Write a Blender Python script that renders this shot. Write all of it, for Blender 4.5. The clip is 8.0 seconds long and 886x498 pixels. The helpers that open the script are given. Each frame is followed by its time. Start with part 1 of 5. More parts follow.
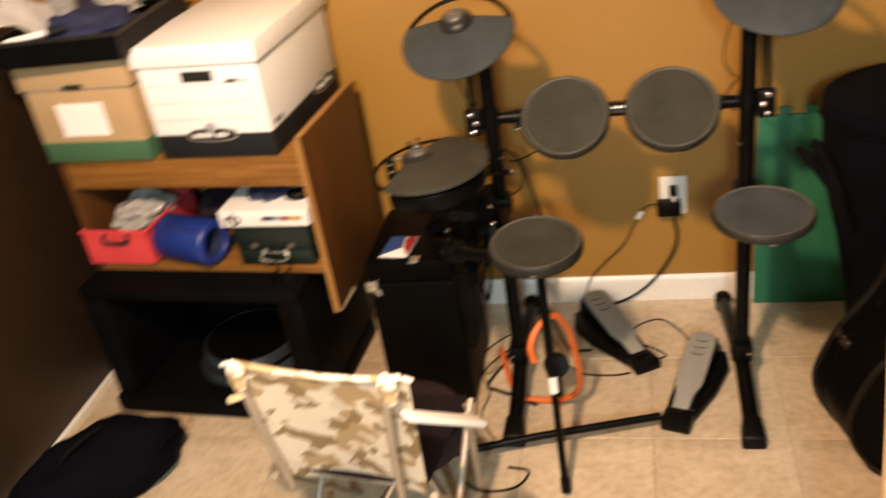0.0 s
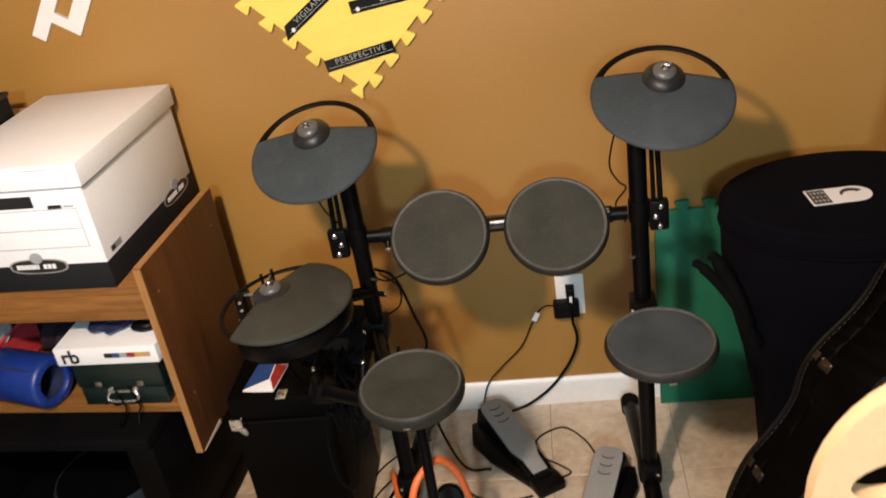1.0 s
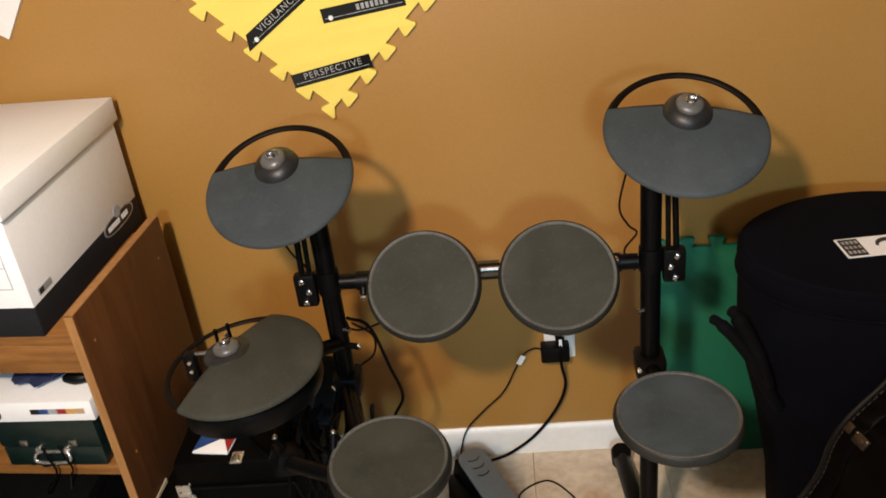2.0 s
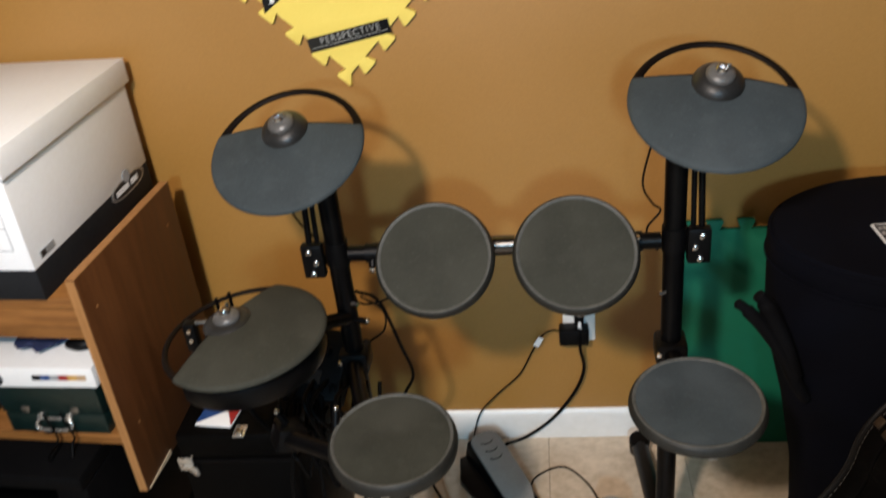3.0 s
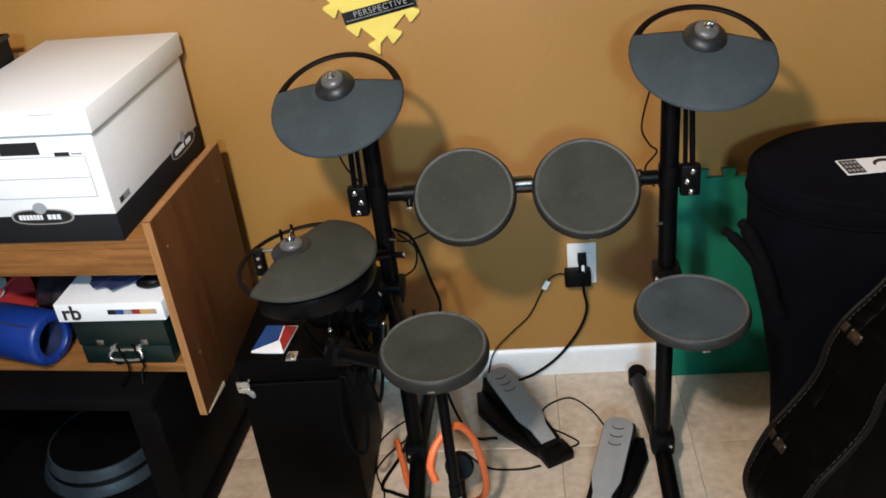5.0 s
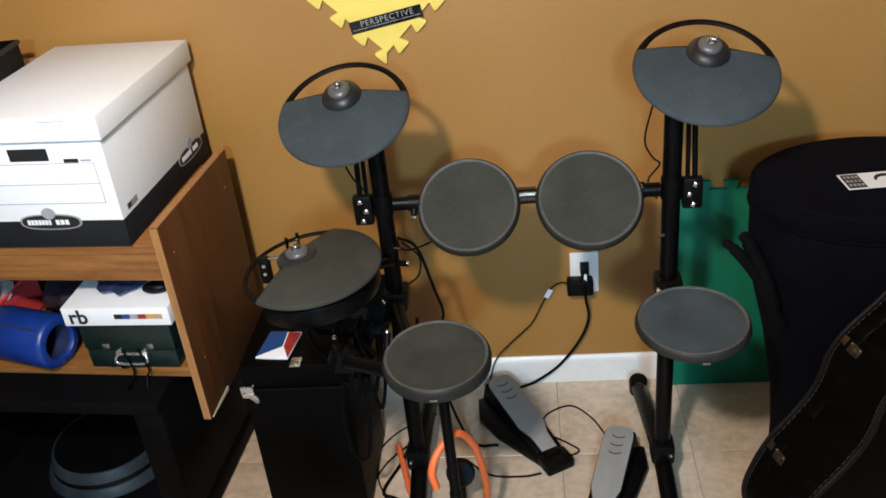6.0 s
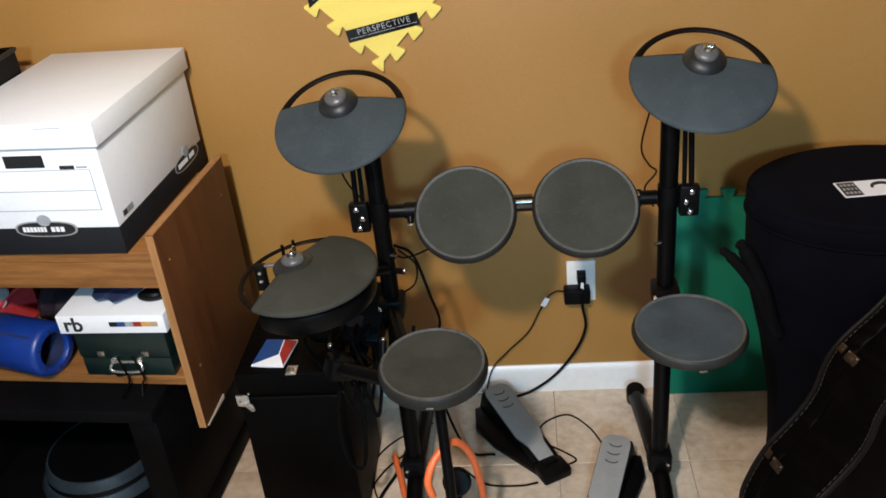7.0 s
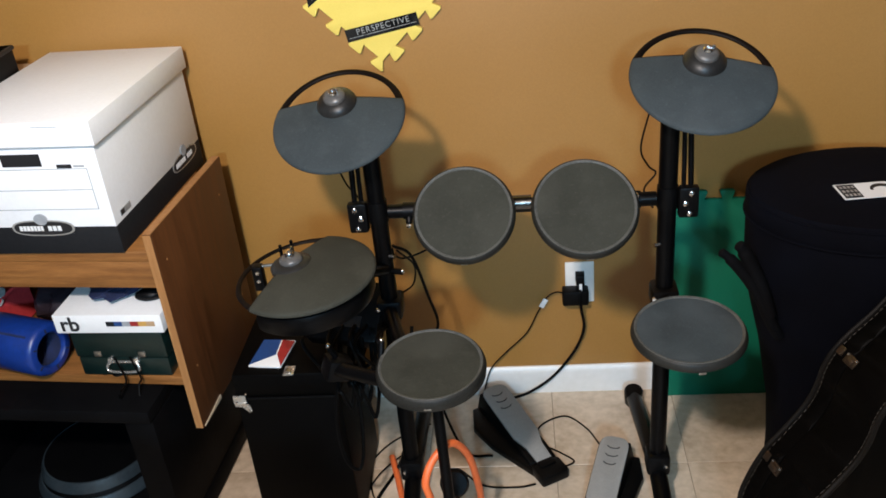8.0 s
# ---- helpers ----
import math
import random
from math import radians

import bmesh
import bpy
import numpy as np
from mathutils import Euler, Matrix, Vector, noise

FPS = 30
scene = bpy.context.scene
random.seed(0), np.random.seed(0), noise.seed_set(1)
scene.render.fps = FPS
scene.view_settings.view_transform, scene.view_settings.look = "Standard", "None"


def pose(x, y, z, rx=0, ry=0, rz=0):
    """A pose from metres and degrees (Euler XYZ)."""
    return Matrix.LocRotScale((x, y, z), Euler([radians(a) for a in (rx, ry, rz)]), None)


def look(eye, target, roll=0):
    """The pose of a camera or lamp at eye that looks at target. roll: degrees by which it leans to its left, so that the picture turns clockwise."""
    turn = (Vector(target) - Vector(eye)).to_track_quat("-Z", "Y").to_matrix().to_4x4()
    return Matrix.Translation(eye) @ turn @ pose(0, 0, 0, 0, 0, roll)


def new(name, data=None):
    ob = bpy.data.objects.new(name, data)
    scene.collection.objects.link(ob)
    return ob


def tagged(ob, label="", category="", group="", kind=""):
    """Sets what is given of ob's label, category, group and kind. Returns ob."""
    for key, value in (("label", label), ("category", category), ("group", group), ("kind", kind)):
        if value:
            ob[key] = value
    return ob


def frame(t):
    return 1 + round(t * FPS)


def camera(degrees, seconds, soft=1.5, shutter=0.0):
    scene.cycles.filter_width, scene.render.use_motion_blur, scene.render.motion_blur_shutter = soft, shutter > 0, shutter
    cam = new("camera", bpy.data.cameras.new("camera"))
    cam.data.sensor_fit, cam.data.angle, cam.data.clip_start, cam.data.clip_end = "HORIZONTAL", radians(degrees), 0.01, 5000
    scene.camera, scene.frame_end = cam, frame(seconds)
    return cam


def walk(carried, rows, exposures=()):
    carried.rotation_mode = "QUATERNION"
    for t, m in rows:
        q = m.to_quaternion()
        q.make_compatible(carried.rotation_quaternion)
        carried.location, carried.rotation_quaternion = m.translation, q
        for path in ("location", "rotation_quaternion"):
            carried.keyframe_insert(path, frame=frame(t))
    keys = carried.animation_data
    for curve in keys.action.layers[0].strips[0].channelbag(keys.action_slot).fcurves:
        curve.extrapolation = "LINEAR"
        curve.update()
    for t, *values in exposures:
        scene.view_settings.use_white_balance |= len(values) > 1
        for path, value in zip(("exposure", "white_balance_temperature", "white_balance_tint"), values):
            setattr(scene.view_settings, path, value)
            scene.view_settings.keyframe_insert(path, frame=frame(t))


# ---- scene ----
cam = camera(52.1, 8.0, soft=1.7, shutter=0.65)
PATH = [
    (0, (0.603, -0.234, 1.501), (0.173, 1.45, 0.512), -9.4),
    (0.3, (0.581, -0.157, 1.51), (0.321, 1.563, 0.524), -11.0),
    (0.5, (0.599, -0.097, 1.488), (0.382, 1.638, 0.517), -11.3),
    (0.7, (0.649, 0.001, 1.532), (0.412, 1.731, 0.557), -10.8),
    (1, (0.68, 0.071, 1.547), (0.419, 1.81, 0.594), -9.2),
    (1.5, (0.644, 0.188, 1.523), (0.435, 1.935, 0.571), -7.6),
    (1.7, (0.617, 0.245, 1.533), (0.449, 1.982, 0.558), -6.9),
    (2.8, (0.612, 0.36, 1.485), (0.426, 2.097, 0.51), -6.3),
    (3, (0.636, 0.356, 1.479), (0.398, 2.071, 0.478), -6.4),
    (3.5, (0.655, 0.313, 1.46), (0.375, 2.0, 0.423), -6.5),
    (4, (0.599, 0.183, 1.493), (0.387, 1.888, 0.469), -6.7),
    (4.5, (0.572, 0.106, 1.498), (0.377, 1.822, 0.489), -6.9),
    (6, (0.573, 0.087, 1.527), (0.369, 1.807, 0.527), -6.2),
    (6.5, (0.573, 0.081, 1.525), (0.374, 1.81, 0.539), -6.1),
    (7, (0.574, 0.087, 1.52), (0.377, 1.819, 0.54), -6.0),
    (7.5, (0.573, 0.089, 1.525), (0.381, 1.82, 0.542), -5.9),
    (8, (0.572, 0.092, 1.518), (0.38, 1.825, 0.538), -5.7),
]
walk(cam, [(t, look(eye, target, roll)) for t, eye, target, roll in PATH],
     [(0, 0.66, 8900, 24), (0.6, 0.53, 8100, 23), (1.0, 0.45, 6650, 18), (1.5, 0.44, 6700, 17), (3.0, 0.37, 5900, 12), (4.5, 0.50, 5600, 11), (8, 0.47, 5550, 11)])

# ---- light: a warm bare ceiling bulb in front of the drum kit and a cooler lamp deeper in the room ----
world = bpy.data.worlds.new("world")
scene.world = world
world.use_nodes = True
world.node_tree.nodes["Background"].inputs[0].default_value = (1.0, 0.85, 0.7, 1)
world.node_tree.nodes["Background"].inputs[1].default_value = 0.005


def bulb(name, place, watts, radius, colour):
    data = bpy.data.lights.new(name, "POINT")
    data.energy, data.shadow_soft_size, data.color = watts, radius, colour
    ob = new(name, data)
    ob.location = place
    return ob


LAMP_A, LAMP_B = (0.24, 0.06, 1.99), (0.68, -1.90, 2.12)
bulb("bulb_light", LAMP_A, 130.0, 0.055, (1.0, 0.81, 0.64))
bulb("tube_light", LAMP_B, 170.0, 0.12, (0.49, 0.81, 1.0))


# ---- materials ----
def mat(name, a, b=None, rough=0.5, metal=0.0, scale=20.0, fine=120.0, bump=0.15, gloss_var=0.08, stretch=(1, 1, 1), mixpow=0.5,
        spec=0.5, island=0.0, coat=0.0):
    """Two-scale mottled surface between the colours a and b."""
    m = bpy.data.materials.new(name)
    m.use_nodes = True
    n, l = m.node_tree.nodes, m.node_tree.links
    p = n["Principled BSDF"]
    b = b or tuple(c * 0.8 for c in a)
    tc = n.new("ShaderNodeTexCoord")
    mp = n.new("ShaderNodeMapping")
    mp.inputs["Scale"].default_value = stretch
    mp.inputs["Location"].default_value = (1.37, 2.71, 0.63)
    l.new(tc.outputs["Object"], mp.inputs["Vector"])
    n1, n2 = n.new("ShaderNodeTexNoise"), n.new("ShaderNodeTexNoise")
    n1.inputs["Scale"].default_value, n2.inputs["Scale"].default_value = scale, fine
    n1.inputs["Detail"].default_value, n2.inputs["Detail"].default_value = 4, 3
    for t in (n1, n2):
        l.new(mp.outputs[0], t.inputs["Vector"])
    add = n.new("ShaderNodeMath")
    add.operation = "MULTIPLY_ADD"
    add.inputs[1].default_value = mixpow
    l.new(n2.outputs["Fac"], add.inputs[0])
    half = n.new("ShaderNodeMath")
    half.operation = "MULTIPLY"
    half.inputs[1].default_value = 1 - mixpow
    l.new(n1.outputs["Fac"], half.inputs[0])
    l.new(half.outputs[0], add.inputs[2])
    ramp = n.new("ShaderNodeValToRGB")
    ramp.color_ramp.elements[0].position, ramp.color_ramp.elements[1].position = 0.35, 0.65
    ramp.color_ramp.elements[0].color, ramp.color_ramp.elements[1].color = (*b, 1), (*a, 1)
    l.new(add.outputs[0], ramp.inputs["Fac"])
    out = ramp.outputs["Color"]
    if island:
        info = n.new("ShaderNodeObjectInfo")
        hsv = n.new("ShaderNodeHueSaturation")
        mr = n.new("ShaderNodeMapRange")
        mr.inputs["To Min"].default_value, mr.inputs["To Max"].default_value = 1 - island, 1 + island
        l.new(info.outputs["Random"], mr.inputs["Value"])
        l.new(mr.outputs[0], hsv.inputs["Value"])
        l.new(out, hsv.inputs["Color"])
        out = hsv.outputs["Color"]
    l.new(out, p.inputs["Base Color"])
    rr = n.new("ShaderNodeMapRange")
    rr.inputs["To Min"].default_value, rr.inputs["To Max"].default_value = max(0.02, rough - gloss_var), min(1, rough + gloss_var)
    l.new(n1.outputs["Fac"], rr.inputs["Value"])
    l.new(rr.outputs[0], p.inputs["Roughness"])
    p.inputs["Metallic"].default_value = metal
    p.inputs["Specular IOR Level"].default_value = spec
    p.inputs["Coat Weight"].default_value = coat
    if bump:
        bp = n.new("ShaderNodeBump")
        bp.inputs["Strength"].default_value = bump
        bp.inputs["Distance"].default_value = 0.002
        l.new(n2.outputs["Fac"], bp.inputs["Height"])
        l.new(bp.outputs[0], p.inputs["Normal"])
    return m


def wood(name, a, b, scale=6.0, axis=1):
    """Printed wood grain running along one axis of the object."""
    s = [14.0, 14.0, 14.0]
    s[axis] = 0.9
    return mat(name, a, b, rough=0.48, spec=0.35, scale=scale, fine=scale * 7, bump=0.05, stretch=tuple(s), mixpow=0.35)


def pad_rubber(name, a, b, worn):
    """Hard grey rubber with broad handling stains, fine grain and scattered pale dust specks."""
    m = mat(name, a, b, rough=0.74, scale=11, fine=340, bump=0.18, spec=0.18, gloss_var=0.10, mixpow=0.3)
    n, l = m.node_tree.nodes, m.node_tree.links
    p = n["Principled BSDF"]
    src = p.inputs["Base Color"].links[0].from_socket
    tc = n.new("ShaderNodeTexCoord")
    info = n.new("ShaderNodeObjectInfo")
    shift = n.new("ShaderNodeMapRange")
    shift.inputs["To Min"].default_value, shift.inputs["To Max"].default_value = 1.3, 9.7
    l.new(info.outputs["Random"], shift.inputs["Value"])
    move = n.new("ShaderNodeVectorMath")
    l.new(tc.outputs["Object"], move.inputs[0])
    l.new(shift.outputs[0], move.inputs[1])
    prev = src
    for scale, lo, hi, amount in ((7.0, 0.46, 0.72, 0.45), (38.0, 0.54, 0.74, 0.22), (190.0, 0.60, 0.72, 0.26)):
        t = n.new("ShaderNodeTexNoise")
        t.inputs["Scale"].default_value, t.inputs["Detail"].default_value = scale, 3
        l.new(move.outputs[0], t.inputs["Vector"])
        r = n.new("ShaderNodeMapRange")
        r.inputs["From Min"].default_value, r.inputs["From Max"].default_value, r.inputs["To Max"].default_value = lo, hi, amount
        l.new(t.outputs["Fac"], r.inputs["Value"])
        mix = n.new("ShaderNodeMix")
        mix.data_type = "RGBA"
        l.new(r.outputs[0], mix.inputs["Factor"])
        l.new(prev, mix.inputs[6])
        mix.inputs[7].default_value = (*worn, 1)
        prev = mix.outputs[2]
    l.new(prev, p.inputs["Base Color"])
    return m


def camo(name):
    m = bpy.data.materials.new(name)
    m.use_nodes = True
    n, l = m.node_tree.nodes, m.node_tree.links
    p = n["Principled BSDF"]
    tc = n.new("ShaderNodeTexCoord")
    base = (0.93, 0.89, 0.79, 1)
    prev = None
    for seed, scale, cut, col in ((0.0, 15, 0.54, (0.60, 0.46, 0.28, 1)), (7.3, 19, 0.57, (0.40, 0.29, 0.16, 1)), (3.1, 24, 0.62, (0.84, 0.79, 0.68, 1))):
        mp = n.new("ShaderNodeMapping")
        mp.inputs["Location"].default_value = (seed, seed * 1.7, seed)
        mp.inputs["Scale"].default_value = (1, 1, 1.25)
        l.new(tc.outputs["Object"], mp.inputs["Vector"])
        t = n.new("ShaderNodeTexNoise")
        t.inputs["Scale"].default_value, t.inputs["Detail"].default_value = scale, 1.5
        l.new(mp.outputs[0], t.inputs["Vector"])
        r = n.new("ShaderNodeValToRGB")
        r.color_ramp.elements[0].position, r.color_ramp.elements[1].position = cut - 0.006, cut + 0.006
        l.new(t.outputs["Fac"], r.inputs["Fac"])
        mix = n.new("ShaderNodeMix")
        mix.data_type = "RGBA"
        l.new(r.outputs["Color"], mix.inputs["Factor"])
        if prev is None:
            mix.inputs["A"].default_value = base
            mix.inputs[6].default_value = base
        else:
            l.new(prev, mix.inputs[6])
        mix.inputs[7].default_value = col
        prev = mix.outputs[2]
    l.new(prev, p.inputs["Base Color"])
    p.inputs["Roughness"].default_value = 0.85
    return m


WALL = mat("tan_wall_paint", (0.362, 0.180, 0.034), (0.320, 0.157, 0.027), rough=0.46, scale=3, fine=260, bump=0.06, spec=0.8)
# unseen ceiling and walls: colours kept dark to hold down bounced light
CEIL = mat("low_bounce_ceiling", (0.16, 0.155, 0.145), rough=0.8, scale=3, fine=150)
DIMWALL = mat("low_bounce_wall", (0.06, 0.045, 0.03), rough=0.7, scale=3, fine=150)
WHITE = mat("white_gloss_paint", (0.80, 0.78, 0.74), (0.74, 0.72, 0.67), rough=0.35, scale=8, fine=60, bump=0.05)
VINYL = mat("beige_vinyl_tile", (0.63, 0.52, 0.39), (0.41, 0.32, 0.22), rough=0.34, scale=9, fine=46, bump=0.05, island=0.05)
GROUT = mat("vinyl_seam", (0.34, 0.27, 0.19), rough=0.8, scale=30)
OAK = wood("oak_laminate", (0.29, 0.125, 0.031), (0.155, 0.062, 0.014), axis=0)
# darker copy of the oak: the upright panels' shade is in the colour
OAKSHADE = wood("oak_laminate_shaded", (0.105, 0.038, 0.0105), (0.062, 0.021, 0.0055), axis=2, scale=5.0)
OAKE = wood("oak_edge_band", (0.40, 0.20, 0.07), (0.28, 0.13, 0.04), axis=2)
CHIP = mat("raw_board_edge", (0.62, 0.50, 0.34), rough=0.9, scale=60)
DARKWOOD = wood("dark_brown_laminate", (0.034, 0.018, 0.009), (0.022, 0.012, 0.006), axis=2)
BLACKLAM = mat("black_laminate", (0.0032, 0.0032, 0.0036), (0.0019, 0.0019, 0.0022), spec=0.05, rough=0.6, scale=12, fine=90)
BLACKMETAL = mat("black_powder_coat", (0.0020, 0.0020, 0.0023), (0.0014, 0.0014, 0.0016), spec=0.12, rough=0.34, scale=40, fine=300, bump=0.05)
BLACKPLASTIC = mat("black_plastic", (0.0024, 0.0024, 0.0027), (0.0016, 0.0016, 0.0018), spec=0.12, rough=0.42, scale=30, fine=300, bump=0.08)
RUBBER = pad_rubber("grey_pad_rubber", (0.0350, 0.0355, 0.0270), (0.0235, 0.0240, 0.0182), (0.062, 0.061, 0.049))
HOOP = mat("dark_brown_plastic", (0.006, 0.0036, 0.0026), (0.004, 0.0025, 0.002), spec=0.08, rough=0.55, scale=40, fine=300)
CYMRUBBER = pad_rubber("grey_cymbal_rubber", (0.042, 0.052, 0.056), (0.028, 0.035, 0.038), (0.070, 0.081, 0.086))
BELLGREY = mat("dark_bell_rubber", (0.018, 0.018, 0.0175), (0.010, 0.010, 0.0098), spec=0.3, rough=0.4, scale=30, fine=300, bump=0.1)
RUBBERRIM = mat("grey_pad_rim", (0.021, 0.0205, 0.0175), (0.012, 0.0118, 0.0100), spec=0.2, rough=0.5, scale=25, fine=300, bump=0.1)
RUBBEREDGE = mat("worn_pad_edge", (0.095, 0.095, 0.086), (0.045, 0.045, 0.040), spec=0.25, rough=0.55, scale=25, fine=300)
CHROME = mat("chrome", (0.75, 0.75, 0.76), (0.6, 0.6, 0.61), rough=0.16, metal=1.0, scale=50, bump=0)
STEEL = mat("dull_steel", (0.45, 0.44, 0.42), (0.33, 0.32, 0.30), rough=0.35, metal=1.0, scale=60, bump=0.03)
TARNISH = mat("tarnished_metal", (0.16, 0.12, 0.09), (0.09, 0.07, 0.05), rough=0.35, metal=0.9, scale=90, bump=0.05)
CARD = mat("white_cardboard", (0.86, 0.87, 0.88), (0.82, 0.825, 0.83), rough=0.75, scale=6, fine=120, bump=0.05)
CARDGREY = mat("charcoal_print", (0.014, 0.0145, 0.016), (0.010, 0.0105, 0.012), spec=0.15, rough=0.65, scale=10, fine=120)
INK = mat("black_print", (0.012, 0.012, 0.013), rough=0.6, scale=40)
LINE = mat("grey_blue_print", (0.33, 0.345, 0.36), rough=0.7, scale=40)
KRAFT = mat("kraft_cardboard", (0.47, 0.315, 0.175), (0.40, 0.265, 0.14), rough=0.8, scale=8, fine=140)
GREENPRINT = mat("green_print", (0.035, 0.12, 0.06), (0.028, 0.10, 0.05), rough=0.7, scale=10)
PAPER = mat("white_paper", (0.80, 0.80, 0.79), (0.76, 0.76, 0.75), rough=0.7, scale=20)
# near-black for the basket grip and for the shade inside the hand holes
HOLE = mat("dark_hole", (0.006, 0.006, 0.006), rough=0.9, scale=30)
TOLEX = mat("black_tolex", (0.0017, 0.0015, 0.0014), (0.0010, 0.0009, 0.0009), spec=0.06, rough=0.5, scale=60, fine=500, bump=0.4)
CASEEDGE = mat("case_binding", (0.0048, 0.0042, 0.0038), spec=0.2, rough=0.5, scale=60, fine=300)
STITCH = mat("pale_stitching", (0.052, 0.046, 0.038), rough=0.8, scale=80)
CORDURA = mat("black_nylon_fabric", (0.0024, 0.0029, 0.0060), (0.0014, 0.0017, 0.0036), spec=0.06, rough=0.85, scale=14, fine=600, bump=0.5)
STRAP = mat("black_webbing", (0.0022, 0.0023, 0.0032), spec=0.1, rough=0.8, scale=60, fine=500, bump=0.4)
YELLOW = mat("yellow_foam", (0.84, 0.66, 0.13), (0.80, 0.62, 0.11), rough=0.75, scale=10, fine=400, bump=0.3)
GREEN = mat("green_foam", (0.0, 0.145, 0.075), (0.0, 0.118, 0.060), rough=0.7, scale=10, fine=400, bump=0.3)
GLOSSBLACK = mat("glossy_black_label", (0.010, 0.010, 0.011), rough=0.12, scale=50, bump=0)
SILVER = mat("silver_print", (0.55, 0.55, 0.53), rough=0.3, metal=0.6, scale=50, bump=0)
ORANGE = mat("orange_cord", (0.78, 0.16, 0.035), (0.68, 0.13, 0.03), rough=0.45, scale=40)
GREYPLATE = mat("grey_footboard", (0.29, 0.29, 0.275), (0.24, 0.24, 0.23), rough=0.5, scale=30, fine=300, bump=0.1)
CABLE = mat("black_cable", (0.0020, 0.0020, 0.0021), spec=0.07, rough=0.5, scale=60)
BLUE = mat("blue_plastic", (0.008, 0.034, 0.22), (0.006, 0.025, 0.16), rough=0.4, scale=15, fine=120)
NAVY = mat("navy_cloth", (0.010, 0.019, 0.075), (0.004, 0.007, 0.028), rough=0.8, scale=25, fine=300, bump=0.4)
PINK = mat("coral_plastic", (0.72, 0.07, 0.075), (0.62, 0.05, 0.06), rough=0.45, scale=15)
CLEAR = mat("cloudy_plastic_wrap", (0.42, 0.40, 0.38), (0.25, 0.24, 0.23), rough=0.25, scale=30, fine=90, bump=0.5)
DKGREEN = mat("dark_green_enamel", (0.0045, 0.0150, 0.0125), (0.003, 0.010, 0.009), rough=0.35, scale=20)
RED = mat("red_print", (0.32, 0.018, 0.016), rough=0.5, scale=40)
PBLUE = mat("blue_print", (0.014, 0.055, 0.20), rough=0.5, scale=40)
AMBER = mat("amber_print", (0.60, 0.35, 0.08), rough=0.5, scale=40)
CREAM = mat("cream_plastic", (0.60, 0.43, 0.25), (0.54, 0.385, 0.215), rough=0.42, scale=9, fine=140, bump=0.06)
TUBEGREY = mat("grey_steel_tube", (0.42, 0.38, 0.32), (0.35, 0.31, 0.26), rough=0.4, metal=0.4, scale=30)
CAMO = camo("camouflage_fabric")
DARKCHROME = mat("dark_chrome", (0.10, 0.095, 0.09), (0.06, 0.055, 0.05), rough=0.22, metal=1.0, scale=60, bump=0)
BRIGHTSTEEL = mat("bright_steel", (0.66, 0.65, 0.62), (0.50, 0.49, 0.46), rough=0.28, metal=0.85, scale=60, bump=0.03)
WASHER = mat("grey_plastic_washer", (0.095, 0.092, 0.088), (0.06, 0.058, 0.055), rough=0.38, scale=40, fine=200)
BASIN = mat("grey_blue_plastic", (0.026, 0.036, 0.042), (0.016, 0.022, 0.027), rough=0.35, scale=15)
DARKVINYL = mat("dark_vinyl", (0.028, 0.019, 0.024), (0.018, 0.012, 0.016), spec=0.15, rough=0.55, scale=20, fine=200)


# ---- building helpers ----
def thing(name, label, category, place=(0, 0, 0), group="", m=None):
    ob = new(name)
    ob.matrix_world = m if m is not None else Matrix.Translation(place)
    ob.empty_display_size = 0.05
    return tagged(ob, label, category, group)


def finish(bm, name, material, smooth=True):
    bmesh.ops.recalc_face_normals(bm, faces=bm.faces[:])
    me = bpy.data.meshes.new(name)
    bm.to_mesh(me)
    bm.free()
    for mm in (material if isinstance(material, (list, tuple)) else [material]):
        me.materials.append(mm)
    if smooth:
        me.polygons.foreach_set("use_smooth", [True] * len(me.polygons))
        me.set_sharp_from_angle(angle=radians(40))
    return me


def part(name, bm, material, parent, label="", smooth=True, m=None):
    ob = new(name, finish(bm, name, material, smooth))
    ob.parent = parent
    if m is not None:
        ob.matrix_basis = m
    return tagged(ob, label)


def solid(name, bm, material, label, category, kind="", group="", smooth=True, m=None):
    ob = new(name, finish(bm, name, material, smooth))
    if m is not None:
        ob.matrix_basis = m
    return tagged(ob, label, category, group, kind)


def box(x0, x1, y0, y1, z0, z1, bevel=0.0, seg=2, bm=None):
    bm2 = bmesh.new()
    bmesh.ops.create_cube(bm2, size=1)
    for v in bm2.verts:
        v.co = Vector((x0 + (v.co.x + 0.5) * (x1 - x0), y0 + (v.co.y + 0.5) * (y1 - y0), z0 + (v.co.z + 0.5) * (z1 - z0)))
    if bevel:
        bmesh.ops.bevel(bm2, geom=bm2.edges[:], offset=bevel, segments=seg, affect="EDGES", profile=0.5)
    return join(bm, bm2)


def hexa(corners, bevel=0.0):
    """A block from eight corners: bottom ring then top ring."""
    bm = bmesh.new()
    v = [bm.verts.new(c) for c in corners]
    for f in ((0, 1, 2, 3), (7, 6, 5, 4), (0, 4, 5, 1), (1, 5, 6, 2), (2, 6, 7, 3), (3, 7, 4, 0)):
        bm.faces.new([v[i] for i in f])
    if bevel:
        bmesh.ops.bevel(bm, geom=bm.edges[:], offset=bevel, segments=2, affect="EDGES", profile=0.5)
    return bm


def join(bm, other):
    if bm is None:
        return other
    me = bpy.data.meshes.new("tmp")
    other.to_mesh(me)
    other.free()
    bm.from_mesh(me)
    bpy.data.meshes.remove(me)
    return bm


